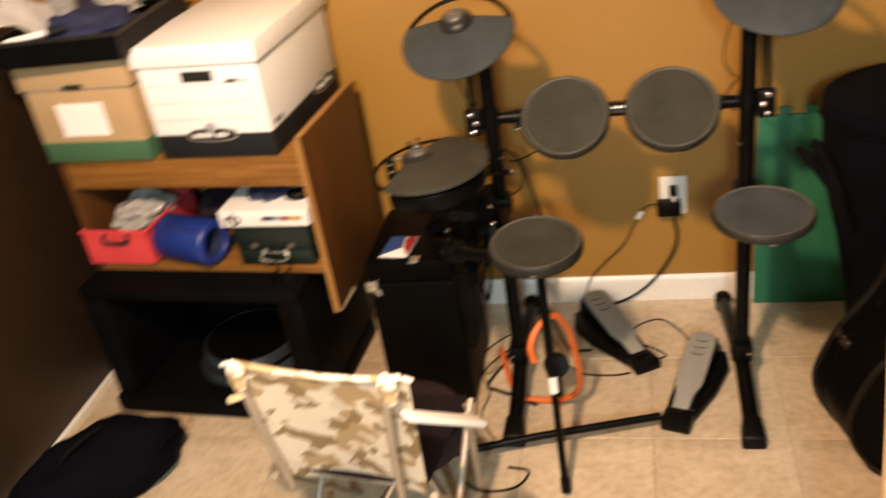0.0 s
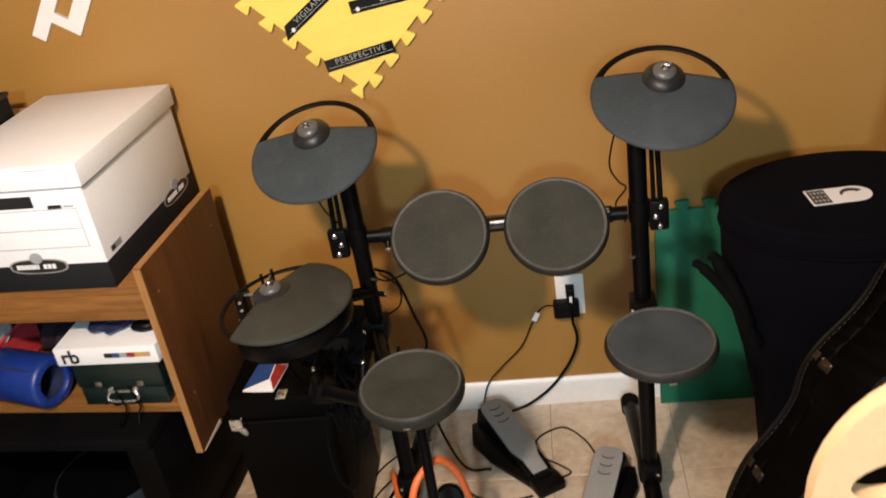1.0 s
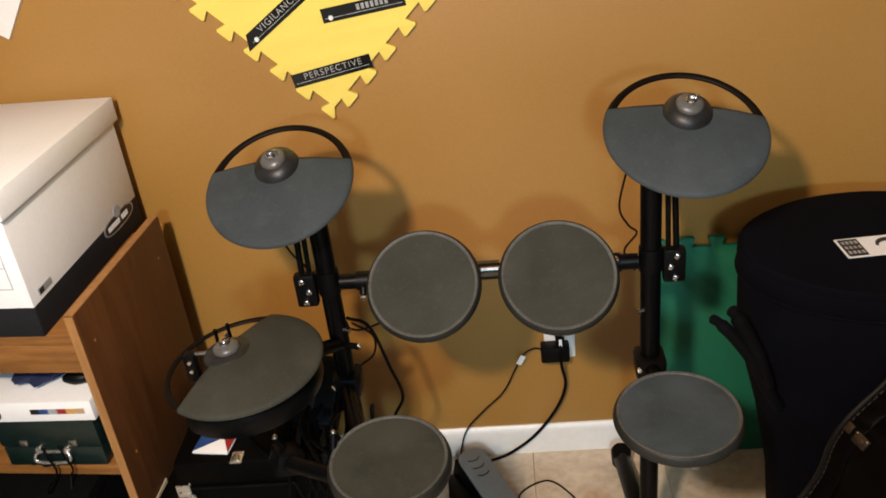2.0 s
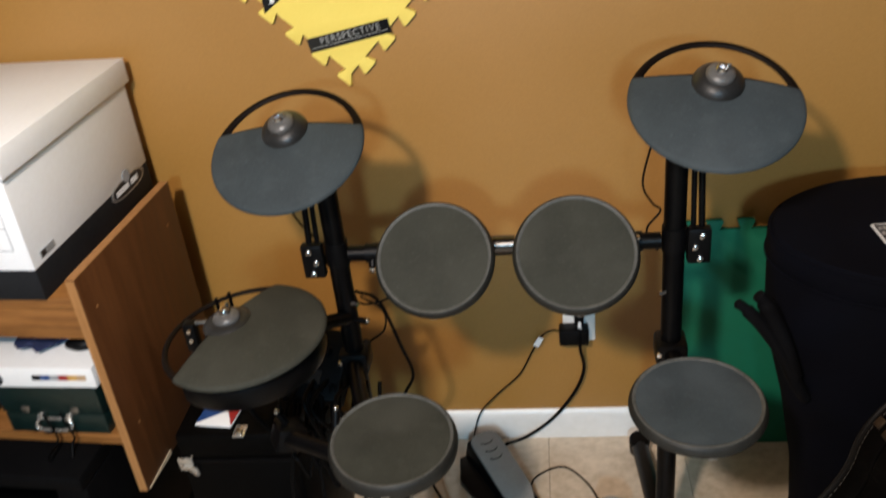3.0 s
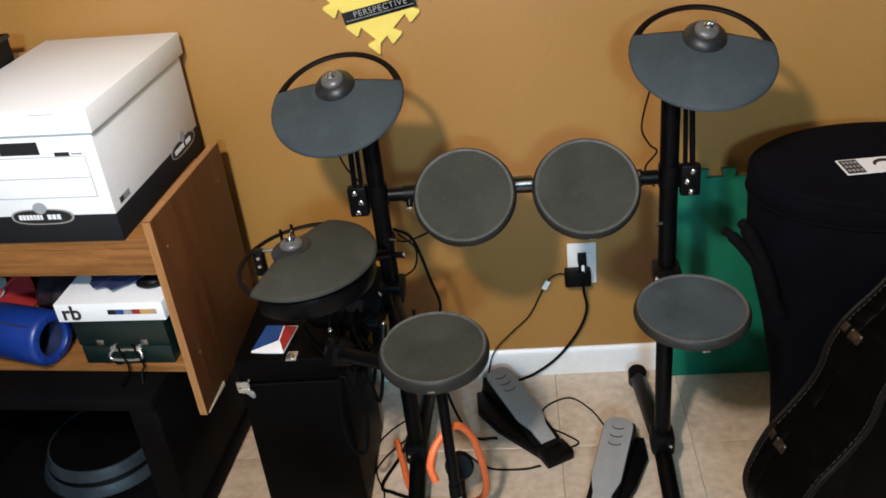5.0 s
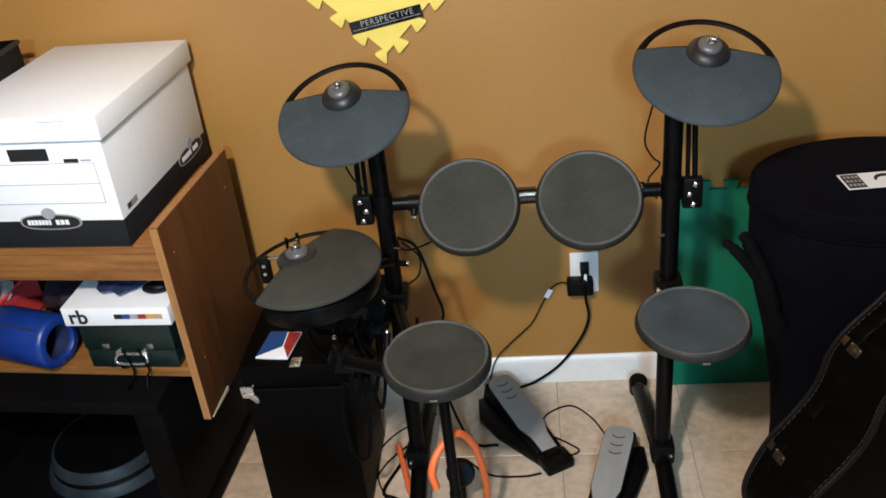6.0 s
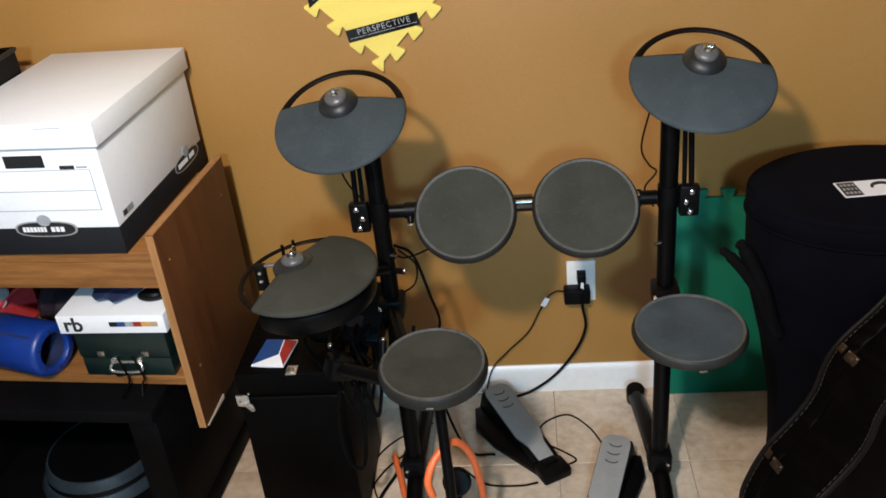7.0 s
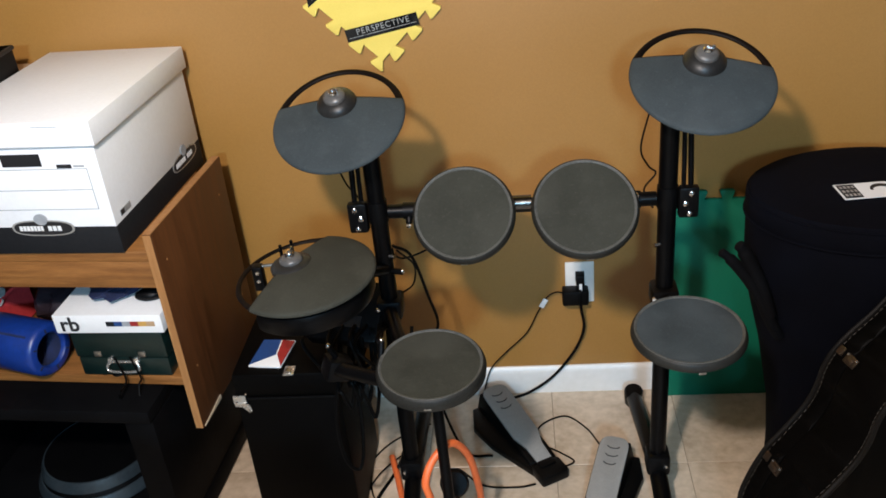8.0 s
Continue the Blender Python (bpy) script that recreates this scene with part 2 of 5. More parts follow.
def lathe(profile, seg=32, bm=None, m=None, ring=False):
    """Turn (radius, height) pairs about z."""
    b = bmesh.new()
    rings = []
    for r, z in profile:
        if r < 1e-6:
            rings.append([b.verts.new((0, 0, z))])
        else:
            rings.append([b.verts.new((r * math.cos(2 * math.pi * i / seg), r * math.sin(2 * math.pi * i / seg), z)) for i in range(seg)])
    for p, q in zip(rings, rings[1:]):
        for i in range(seg):
            j = (i + 1) % seg
            if len(p) == 1 and len(q) == 1:
                continue
            if len(p) == 1:
                b.faces.new((p[0], q[i], q[j]))
            elif len(q) == 1:
                b.faces.new((p[i], p[j], q[0]))
            else:
                b.faces.new((p[i], p[j], q[j], q[i]))
    if ring:
        for i in range(seg):
            j = (i + 1) % seg
            b.faces.new((rings[-1][i], rings[-1][j], rings[0][j], rings[0][i]))
    else:
        if len(rings[0]) > 1:
            b.faces.new(rings[0][::-1])
        if len(rings[-1]) > 1:
            b.faces.new(rings[-1])
    if m is not None:
        b.transform(m)
    return join(bm, b)


def curve_points(pts, n=8):
    """A smooth line through the points."""
    pts = [Vector(p) for p in pts]
    ext = [pts[0] * 2 - pts[1]] + pts + [pts[-1] * 2 - pts[-2]]
    out = []
    for i in range(1, len(ext) - 2):
        p0, p1, p2, p3 = ext[i - 1:i + 3]
        for k in range(n):
            t = k / n
            out.append(0.5 * (2 * p1 + (p2 - p0) * t + (2 * p0 - 5 * p1 + 4 * p2 - p3) * t * t + (3 * p1 - p0 - 3 * p2 + p3) * t ** 3))
    return out + [pts[-1]]


def tube(pts, r, seg=10, bm=None, cap=0.0):
    """A round bar along a line; r may be one radius or one per point."""
    pts = [Vector(p) for p in pts]
    rs = r if isinstance(r, (list, tuple)) else [r] * len(pts)
    b = bmesh.new()
    t0 = (pts[1] - pts[0]).normalized()
    up = Vector((0, 0, 1)) if abs(t0.z) < 0.9 else Vector((1, 0, 0))
    nrm = t0.cross(up).normalized()
    rings = []
    for i, p in enumerate(pts):
        t = (pts[min(i + 1, len(pts) - 1)] - pts[max(i - 1, 0)]).normalized()
        nrm = (nrm - t * nrm.dot(t)).normalized()
        bi = t.cross(nrm)
        rings.append([b.verts.new(p + (nrm * math.cos(2 * math.pi * k / seg) + bi * math.sin(2 * math.pi * k / seg)) * rs[i]) for k in range(seg)])
    for p, q in zip(rings, rings[1:]):
        for k in range(seg):
            b.faces.new((p[k], p[(k + 1) % seg], q[(k + 1) % seg], q[k]))
    b.faces.new(rings[0][::-1])
    b.faces.new(rings[-1])
    return join(bm, b)


def slab(outline, depth, bevel=0.0, m=None):
    """A flat outline (x, y) raised by depth along z."""
    bm = bmesh.new()
    lo = [bm.verts.new((x, y, 0)) for x, y in outline]
    f = bm.faces.new(lo)
    bmesh.ops.recalc_face_normals(bm, faces=[f])
    res = bmesh.ops.extrude_face_region(bm, geom=[f])
    for g in res["geom"]:
        if isinstance(g, bmesh.types.BMVert):
            g.co.z += depth
    if bevel:
        rim = [e for e in bm.edges if abs(e.verts[0].co.z - e.verts[1].co.z) < 1e-6]
        bmesh.ops.bevel(bm, geom=rim, offset=bevel, segments=2, affect="EDGES", profile=0.5)
    if m is not None:
        bm.transform(m)
    return bm


def text_mesh(words, size, m, depth=0.0004, bold=0.0, space=1.0):
    cu = bpy.data.curves.new("text", "FONT")
    cu.body, cu.size, cu.extrude, cu.align_x, cu.align_y = words, size, depth, "CENTER", "CENTER"
    cu.offset, cu.space_character = bold, space
    ob = bpy.data.objects.new("text", cu)
    scene.collection.objects.link(ob)
    me = bpy.data.meshes.new_from_object(ob.evaluated_get(bpy.context.evaluated_depsgraph_get()))
    bpy.data.objects.remove(ob)
    bm = bmesh.new()
    bm.from_mesh(me)
    bpy.data.meshes.remove(me)
    bm.transform(m)
    return bm


def blob(rx, ry, rz, seed=0, rough=0.15, sub=3, freq=2.0, floor=None):
    """A lumpy soft shape."""
    bm = bmesh.new()
    bmesh.ops.create_icosphere(bm, subdivisions=sub, radius=1)
    for v in bm.verts:
        k = 1 + rough * noise.noise(v.co * freq + Vector((seed * 3.1, seed, 0))) + rough * 0.4 * noise.noise(v.co * freq * 3 + Vector((seed, 0, 5)))
        v.co = Vector((v.co.x * rx * k, v.co.y * ry * k, v.co.z * rz * k))
        if floor is not None and v.co.z < floor:
            v.co.z = floor
    return bm


# ---- the room ----
XW, XE, YS, YN, ZC = -1.75, 2.55, -2.9, 2.0, 2.27
solid("wall_north", box(XW - 0.12, XE + 0.12, YN, YN + 0.12, 0, ZC), WALL, "tan brown painted wall behind the drum kit", "wall", "structure", smooth=False)
# added walls and ceiling out of view, dark so little light bounces back
solid("wall_south", box(XW - 0.12, XE + 0.12, YS - 0.12, YS, 0, ZC), DIMWALL, "unseen wall behind the viewer, dark to limit bounced light", "wall", "structure", smooth=False)
solid("wall_west", box(XW - 0.12, XW, YS, YN, 0, ZC), DIMWALL, "unseen side wall, dark to limit bounced light", "wall", "structure", smooth=False)
solid("wall_east", box(XE, XE + 0.12, YS, YN, 0, ZC), DIMWALL, "unseen side wall, dark to limit bounced light", "wall", "structure", smooth=False)
solid("ceiling", box(XW - 0.12, XE + 0.12, YS - 0.12, YN + 0.12, ZC, ZC + 0.1), CEIL, "unseen ceiling, dark grey to limit bounced light", "ceiling", "structure", smooth=False)
floor = solid("floor", box(XW - 0.1, XE + 0.1, YS - 0.1, YN + 0.1, -0.08, -0.0018), GROUT, "beige vinyl tile floor", "floor", "structure", smooth=False)

bb = bmesh.new()
prof = [(0, 0), (-0.013, 0), (-0.013, 0.062), (-0.009, 0.074), (-0.004, 0.079), (0, 0.079)]
ends = [[bb.verts.new((x, YN - 0.0005 + y, z)) for y, z in prof] for x in (XW, XE)]
for i in range(len(prof)):
    j = (i + 1) % len(prof)
    bb.faces.new((ends[0][i], ends[0][j], ends[1][j], ends[1][i]))
bb.faces.new(ends[0])
bb.faces.new(ends[1][::-1])
solid("baseboard", bb, WHITE, "white painted wooden baseboard along the wall", "baseboard", "structure")

for place in (LAMP_A, LAMP_B):
    lamp = thing("ceiling_lamp", "plain ceiling lamp holder with a bare bulb", "lamp", (place[0], place[1], ZC), "ceiling lamps")
    part("base", lathe([(0.0, 0.0), (0.055, 0.0), (0.055, -0.012), (0.03, -0.03), (0.022, -0.05), (0.0, -0.05)], 24), WHITE, lamp)

# ---- tall dark cabinet ----
cab = thing("tall_cabinet", "tall dark brown wooden cabinet beside the shelf unit", "cabinet", m=pose(-1.262, 1.55, 0, 0, 0, -1.2))
part("body", box(-0.32, 0.32, -0.50, 0.38, 0.0, 1.9, 0.003), DARKWOOD, cab)
part("foot_strip", box(0.321, 0.334, -0.495, 0.375, 0.0, 0.014, 0.003), WHITE, cab, "white strip along the foot")
part("door", box(-0.315, 0.315, -0.522, -0.503, 0.06, 1.88, 0.003), DARKWOOD, cab)
part("handle", tube(curve_points([(0.25, -0.522, 0.9), (0.25, -0.548, 0.92), (0.25, -0.548, 1.02), (0.25, -0.522, 1.04)], 5), 0.005), STEEL, cab)

# ---- shelf unit ----
shelf = thing("shelf_unit", "oak laminate shelf unit with one open compartment and long side panels", "shelf", m=pose(-0.134, 1.540, 0.40, 0, 0, -5))
X0, X1, DEEP = -0.665, 0.0, 0.36
part("top_board", box(X0 + 0.0185, X1 - 0.0185, 0.001, DEEP, 0.298, 0.321, 0.002), OAK, shelf)
part("front_rail", box(X0 + 0.0185, X1 - 0.0185, 0.002, 0.02, 0.239, 0.2975, 0.0015), OAK, shelf)
part("shelf_board", box(X0 + 0.0185, X1 - 0.0185, 0.003, DEEP - 0.008, 0.001, 0.022, 0.0015), OAK, shelf)
part("back_panel", box(X0 + 0.0185, X1 - 0.0185, DEEP - 0.0075, DEEP - 0.002, 0.002, 0.297, 0), OAK, shelf)
part("side_panel", box(X0, X0 + 0.018, 0.0, DEEP, 0.0, 0.357, 0.0015), OAKSHADE, shelf)
side = part("side_panel", box(X1 - 0.018, X1, 0.0, DEEP, -0.111, 0.357, 0.0012), OAKSHADE, shelf, "long oak side panel hanging below the shelf")
part("edge_band", box(X1 - 0.017, X1 - 0.001, -0.0014, -0.0002, -0.110, 0.356), OAKE, side, "lighter oak edge band")
part("edge_band", box(X1 - 0.017, X1 - 0.001, 0.001, DEEP - 0.001, 0.3572, 0.3584), OAKE, side, "lighter oak edge band")
part("chipped_strip", hexa([(X1 + 0.0002, 0.006, -0.1105), (X1 + 0.0018, 0.006, -0.1105), (X1 + 0.0018, 0.100, -0.1105), (X1 + 0.0002, 0.100, -0.1105),
                            (X1 + 0.0002, 0.006, -0.108), (X1 + 0.0018, 0.006, -0.108), (X1 + 0.0018, 0.100, -0.100), (X1 + 0.0002, 0.100, -0.100)]), CHIP, side, "pale chipped strip where the laminate is torn")
for y, z in ((0.035, 0.285), (0.315, 0.285), (0.040, 0.025), (0.315, 0.025)):
    part("screw_plug", lathe([(0, 0), (0.0026, 0), (0.0026, 0.0008), (0, 0.0008)], 10, m=pose(X1 + 0.0002, y, z, 0, 90, 0)), OAKE, side)

# ---- black stand below the shelf unit ----
st = thing("media_stand", "low black media stand under the oak shelf unit", "stand", m=pose(-0.204, 1.462, 0, 0, 0, -4.5))
L, R_, BACK = -0.615, 0.0, 0.40
part("top_board", box(L, R_, 0.0, BACK, 0.366, 0.398, 0.006), BLACKLAM, st)
part("base_board", box(L - 0.005, R_ + 0.005, -0.012, BACK, 0.0, 0.055, 0.012), BLACKLAM, st)
for x in (L, R_ - 0.064):
    part("side_panel", box(x, x + 0.064, 0.008, BACK - 0.005, 0.0555, 0.3655, 0.004), BLACKLAM, st)
part("back_panel", box(L + 0.0645, R_ - 0.0645, BACK - 0.014, BACK - 0.006, 0.056, 0.365), BLACKLAM, st)

basin = thing("basin", "upturned round grey-blue plastic basin inside the black stand", "basin", m=pose(-0.475, 1.688, 0.0555) @ Matrix.Scale(1.06, 4))
part("bowl", lathe([(0.143, 0.0), (0.143, 0.006), (0.128, 0.034), (0.119, 0.060), (0.112, 0.0605), (0.0, 0.060)], 48), BLACKPLASTIC, basin)
part("lower_band", lathe([(0.1435, 0.003), (0.146, 0.005), (0.1445, 0.010), (0.136, 0.026), (0.133, 0.027), (0.131, 0.024)], 48, ring=True), BASIN, basin, "pale moulded band")
part("upper_band", lathe([(0.1285, 0.036), (0.1315, 0.038), (0.1305, 0.043), (0.1225, 0.060), (0.119, 0.0612), (0.118, 0.058)], 48, ring=True), BASIN, basin, "pale moulded band")

# ---- boxes on the shelf unit ----
def storage_box(name, label, place, w, d, h, lid_h, skin, band, band_h, rot=0):
    """Cardboard records box with a separate-looking lid, a slot in the front and a printed band."""
    t = thing(name, label, "box", m=pose(*place, 0, 0, rot))
    part("carton", box(0, w, 0, d, band_h, h - 0.008, 0.0015), skin, t)
    part("printed_band", box(-0.0004, w + 0.0004, -0.0004, d + 0.0004, 0, band_h + 0.0005, 0.0012), band, t, "printed band round the foot")
    lid = box(-0.008, w + 0.008, -0.007, d + 0.008, h - lid_h, h, 0.002)
    bmesh.ops.delete(lid, geom=[f for f in lid.faces if f.calc_center_median().z < h - lid_h + 0.001 and abs(f.normal.z) > 0.9], context="FACES")
    part("lid", lid, skin, t, "lift-off lid")
    part("lid_rim", box(-0.0075, w + 0.0075, -0.0075, -0.0065, h - lid_h - 0.0005, h - lid_h + 0.001), LINE, t, "dark edge under the lid")
    return t


wb = storage_box("storage_box", "white cardboard storage box with a charcoal band and lid", (-0.487, 1.563, 0.7215), 0.294, 0.415, 0.269, 0.047, CARD, CARDGREY, 0.057, -4.3)
# no opening is cut: a dark slab carries the slot's inner shade
part("hand_hole_shade", slab([(-0.039, -0.012), (0.039, -0.012), (0.039, 0.012), (-0.039, 0.012)], 0.0012, m=pose(0.145, -0.0006, 0.195, 90)), HOLE, wb, "dark slab drawn as the shaded inside of the hand hole")
part("tab", box(0.190, 0.240, -0.0080, -0.0068, 0.2600, 0.2613), LINE, wb)
for z in (0.094, 0.134, 0.176):
    part("ruled_line", box(0.012, 0.270, -0.0008, -0.0002, z, z + 0.0011), LINE, wb)
part("ruled_line", box(0.2687, 0.270, -0.0008, -0.0002, 0.094, 0.176), LINE, wb)
part("printed_mark", box(0.212, 0.241, -0.0009, -0.0002, 0.178, 0.1855), INK, wb)
part("printed_mark", box(0.245, 0.266, -0.0009, -0.0002, 0.180, 0.1835), LINE, wb)


def emblem(parent, m):
    """Oval maker's plate with a round crest, drawn as plain shapes."""
    n = 28
    out = [(0.060 * math.copysign(abs(math.cos(a)) ** 0.75, math.cos(a)), 0.0155 * math.copysign(abs(math.sin(a)) ** 0.75, math.sin(a))) for a in [2 * math.pi * i / n for i in range(n)]]
    part("emblem_rim", slab(out, 0.0008, m=m), SILVER, parent, "pale rim of the printed plate")
    part("emblem", slab([(x * 0.93, y * 0.84) for x, y in out], 0.0012, m=m), INK, parent, "black oval printed plate")
    part("crest", slab([(0.013 * math.cos(2 * math.pi * i / 16), 0.017 + 0.011 * math.sin(2 * math.pi * i / 16)) for i in range(16)], 0.0016, m=m), LINE, parent)
    x = -0.045
    for w in (0.007, 0.007, 0.007, 0.007, 0.006, 0.007, 0.006):
        part("lettering_bar", slab([(x, -0.005), (x + w - 0.0015, -0.005), (x + w - 0.0015, 0.0045), (x, 0.0045)], 0.0018, m=m), PAPER, parent)
        x += w
    x += 0.008
    for w in (0.009, 0.009, 0.009):
        part("lettering_bar", slab([(x, -0.005), (x + w - 0.002, -0.005), (x + w - 0.002, 0.0045), (x, 0.0045)], 0.0018, m=m), PAPER, parent)
        x += w


emblem(wb, pose(0.145, -0.0008, 0.056, 90) @ Matrix.Scale(1.07, 4))
emblem(wb, pose(0.2948, 0.327, 0.050, 90, 0, 90) @ Matrix.Scale(1.07, 4))
part("printed_mark", box(0.2942, 0.2952, 0.024, 0.066, 0.066, 0.078), LINE, wb)
part("printed_mark", box(0.2942, 0.2954, 0.026, 0.040, 0.067, 0.077), INK, wb)

tb = storage_box("storage_box", "brown kraft cardboard storage box with a green band and white label", (-0.800, 1.583, 0.7215), 0.285, 0.385, 0.256, 0.070, KRAFT, GREENPRINT, 0.050, -4.3)
# slot's shaded inside is a flat dark slab here too
part("hand_hole_shade", slab([(-0.026, -0.006), (0.026, -0.006), (0.026, 0.006), (-0.026, 0.006)], 0.0012, m=pose(0.140, -0.0075, 0.190, 90)), HOLE, tb, "dark slab drawn as the shaded inside of the hand hole")
part("paper_label", slab([(-0.064, -0.041), (0.064, -0.041), (0.064, 0.041), (-0.064, 0.041)], 0.0012, m=pose(0.135, -0.001, 0.108, 90, 0, 0)), PAPER, tb, "blank white paper label")

tray = thing("tray", "black plastic tray full of odds and ends on the kraft box", "tray", m=pose(-0.637, 1.690, 0.9785) @ Matrix.Scale(1.08, 4))
tw, td, th = 0.135, 0.155, 0.055
tbm = hexa([(-tw, -td, 0), (tw, -td, 0), (tw, td, 0), (-tw, td, 0), (-tw - 0.012, -td - 0.012, th), (tw + 0.012, -td - 0.012, th), (tw + 0.012, td + 0.012, th), (-tw - 0.012, td + 0.012, th)])
top = max(tbm.faces, key=lambda f: f.calc_center_median().z)
bmesh.ops.inset_region(tbm, faces=[top], thickness=0.008)
for v in top.verts:
    v.co.z -= th - 0.006
part("bin", tbm, BLACKPLASTIC, tray)
# same black plastic rim, its highlight put in as a lighter grey
part("rim", tube([(-tw - 0.012, -td - 0.012, th), (tw + 0.012, -td - 0.012, th), (tw + 0.012, td + 0.012, th), (-tw - 0.012, td + 0.012, th), (-tw - 0.012, -td - 0.012, th)], 0.005, 8), BELLGREY, tray, "rim in lighter grey that draws its highlight")
solid("crumpled_shirt", blob(0.105, 0.11, 0.046, 3, 0.24, 4, 1.7), NAVY, "crumpled dark blue cloth in the black tray", "cloth", m=pose(-0.626, 1.668, 1.024) @ Matrix.Scale(1.08, 4))
pc = thing("plastic_cup", "upturned clear grey plastic cup in the tray", "cup", m=pose(-0.648, 1.625, 1.067, 18, 10, 0) @ Matrix.Scale(1.08, 4))
part("cup", lathe([(0, 0), (0.026, 0), (0.033, 0.062), (0.036, 0.064), (0.032, 0.064), (0.025, 0.004), (0, 0.004)], 28), CLEAR, pc)
solid("crumpled_wrap", blob(0.05, 0.045, 0.03, 8, 0.5, 3, 2.6), CLEAR, "crumpled clear plastic wrap in the tray", "wrapping", m=pose(-0.572, 1.722, 1.061) @ Matrix.Scale(1.08, 4))
cb = bmesh.new()
g = [[cb.verts.new((-0.075 + 0.15 * i / 8, -0.055 + 0.11 * j / 6, 0.012 * math.sin(i * 0.7) + 0.006 * math.sin(j * 1.3 + i))) for j in range(7)] for i in range(9)]
for i in range(8):
    for j in range(6):
        cb.faces.new((g[i][j], g[i + 1][j], g[i + 1][j + 1], g[i][j + 1]))
bmesh.ops.solidify(cb, geom=cb.faces[:], thickness=0.0015)
solid("paper_sheet", cb, PAPER, "curled white paper sheet lying over the tray", "paper", m=pose(-0.702, 1.587, 1.069, 25, 22, 30) @ Matrix.Scale(1.08, 4))
pn = thing("marker_pen", "white capped marker pen lying in the tray", "pen", m=pose(-0.686, 1.533, 1.045, 0, 85, 12) @ Matrix.Scale(1.08, 4))
part("barrel", lathe([(0, -0.06), (0.007, -0.06), (0.007, 0.03), (0.0, 0.03)], 14), PAPER, pn)
part("cap", lathe([(0, 0.03), (0.008, 0.03), (0.008, 0.065), (0.006, 0.068), (0, 0.068)], 14), CARDGREY, pn)

# ---- inside the open compartment ----
bk = thing("plastic_basket", "coral pink plastic basket with cloudy wrapping inside", "basket", m=pose(-0.688, 1.700, 0.4225, 0, 0, -5) @ Matrix.Scale(1.08, 4))
b1 = hexa([(-0.085, -0.10, 0), (0.07, -0.10, 0), (0.07, 0.10, 0), (-0.085, 0.10, 0), (-0.093, -0.112, 0.092), (0.082, -0.112, 0.092), (0.082, 0.112, 0.092), (-0.093, 0.112, 0.092)])
top = max(b1.faces, key=lambda f: f.calc_center_median().z)
bmesh.ops.inset_region(b1, faces=[top], thickness=0.004)
for v in top.verts:
    v.co.z -= 0.086
part("bin", b1, PINK, bk)
part("rim", tube([(-0.093, -0.112, 0.092), (0.082, -0.112, 0.092), (0.082, 0.112, 0.092), (-0.093, 0.112, 0.092), (-0.093, -0.112, 0.092)], 0.005, 8), PINK, bk)
part("grip", tube(curve_points([(-0.03, -0.114, 0.088), (-0.03, -0.122, 0.07), (0.03, -0.122, 0.07), (0.03, -0.114, 0.088)], 5), 0.004), HOLE, bk)
solid("plastic_bag", blob(0.065, 0.075, 0.045, 5, 0.4, 4, 2.4), CLEAR, "crumpled cloudy plastic bag in the pink basket", "bag", m=pose(-0.670, 1.695, 0.521) @ Matrix.Scale(1.08, 4))
solid("crumpled_cloth", blob(0.055, 0.09, 0.05, 11, 0.35, 3, 2.0), DARKVINYL, "crumpled dark cloth on the shelf", "cloth", m=pose(-0.500, 1.800, 0.478) @ Matrix.Scale(1.08, 4))

cy = thing("blue_spool", "hollow blue plastic cylinder lying on the shelf board", "spool", m=pose(-0.500, 1.598, 0.4815, 0, 90, -18) @ Matrix.Scale(1.17, 4))
part("barrel", lathe([(0.030, -0.075), (0.046, -0.075), (0.050, -0.070), (0.050, 0.052), (0.047, 0.060), (0.043, 0.0625), (0.033, 0.0625), (0.030, 0.058)], 36, ring=True), BLUE, cy)
part("lining", lathe([(0.0294, -0.07), (0.0298, -0.07), (0.0298, 0.055), (0.0294, 0.055)], 30, ring=True), NAVY, cy)
for k in range(6):
    a = k * math.pi / 3
    part("rib", box(0.034, 0.042, -0.0014, 0.0014, 0.0625, 0.064, 0), NAVY, cy, m=Matrix.Rotation(a, 4, "Z"))
part("seam", box(-0.0502, -0.0495, -0.002, 0.002, -0.04, 0.045), NAVY, cy, m=Matrix.Rotation(0.6, 4, "Z"))

mb = thing("metal_box", "dark green metal cash box with a pale drop handle", "box", m=pose(-0.262, 1.672, 0.4225, 0, 0, -4))
part("body", box(-0.100, 0.097, -0.117, 0.112, 0, 0.046, 0.004), DKGREEN, mb)
part("lid", box(-0.102, 0.099, -0.119, 0.114, 0.0465, 0.111, 0.005), DKGREEN, mb)
part("handle", tube(curve_points([(0.0, -0.123, 0.040), (-0.026, -0.123, 0.039), (-0.035, -0.127, 0.029), (-0.026, -0.130, 0.020), (0.026, -0.130, 0.020), (0.035, -0.127, 0.029), (0.026, -0.123, 0.039), (0.0, -0.123, 0.040)], 5), 0.0032), BRIGHTSTEEL, mb, "pale metal drop handle")
for x in (-0.028, 0.028):
    part("handle_plate", lathe([(0, 0), (0.0075, 0), (0.0065, 0.004), (0, 0.004)], 14, m=pose(x, -0.1175, 0.040, 90)), BRIGHTSTEEL, mb)
for x in (-0.052, 0.045):
    part("catch", box(x - 0.008, x + 0.008, -0.1215, -0.1185, 0.050, 0.064, 0.001), STEEL, mb, "small dull steel catch")

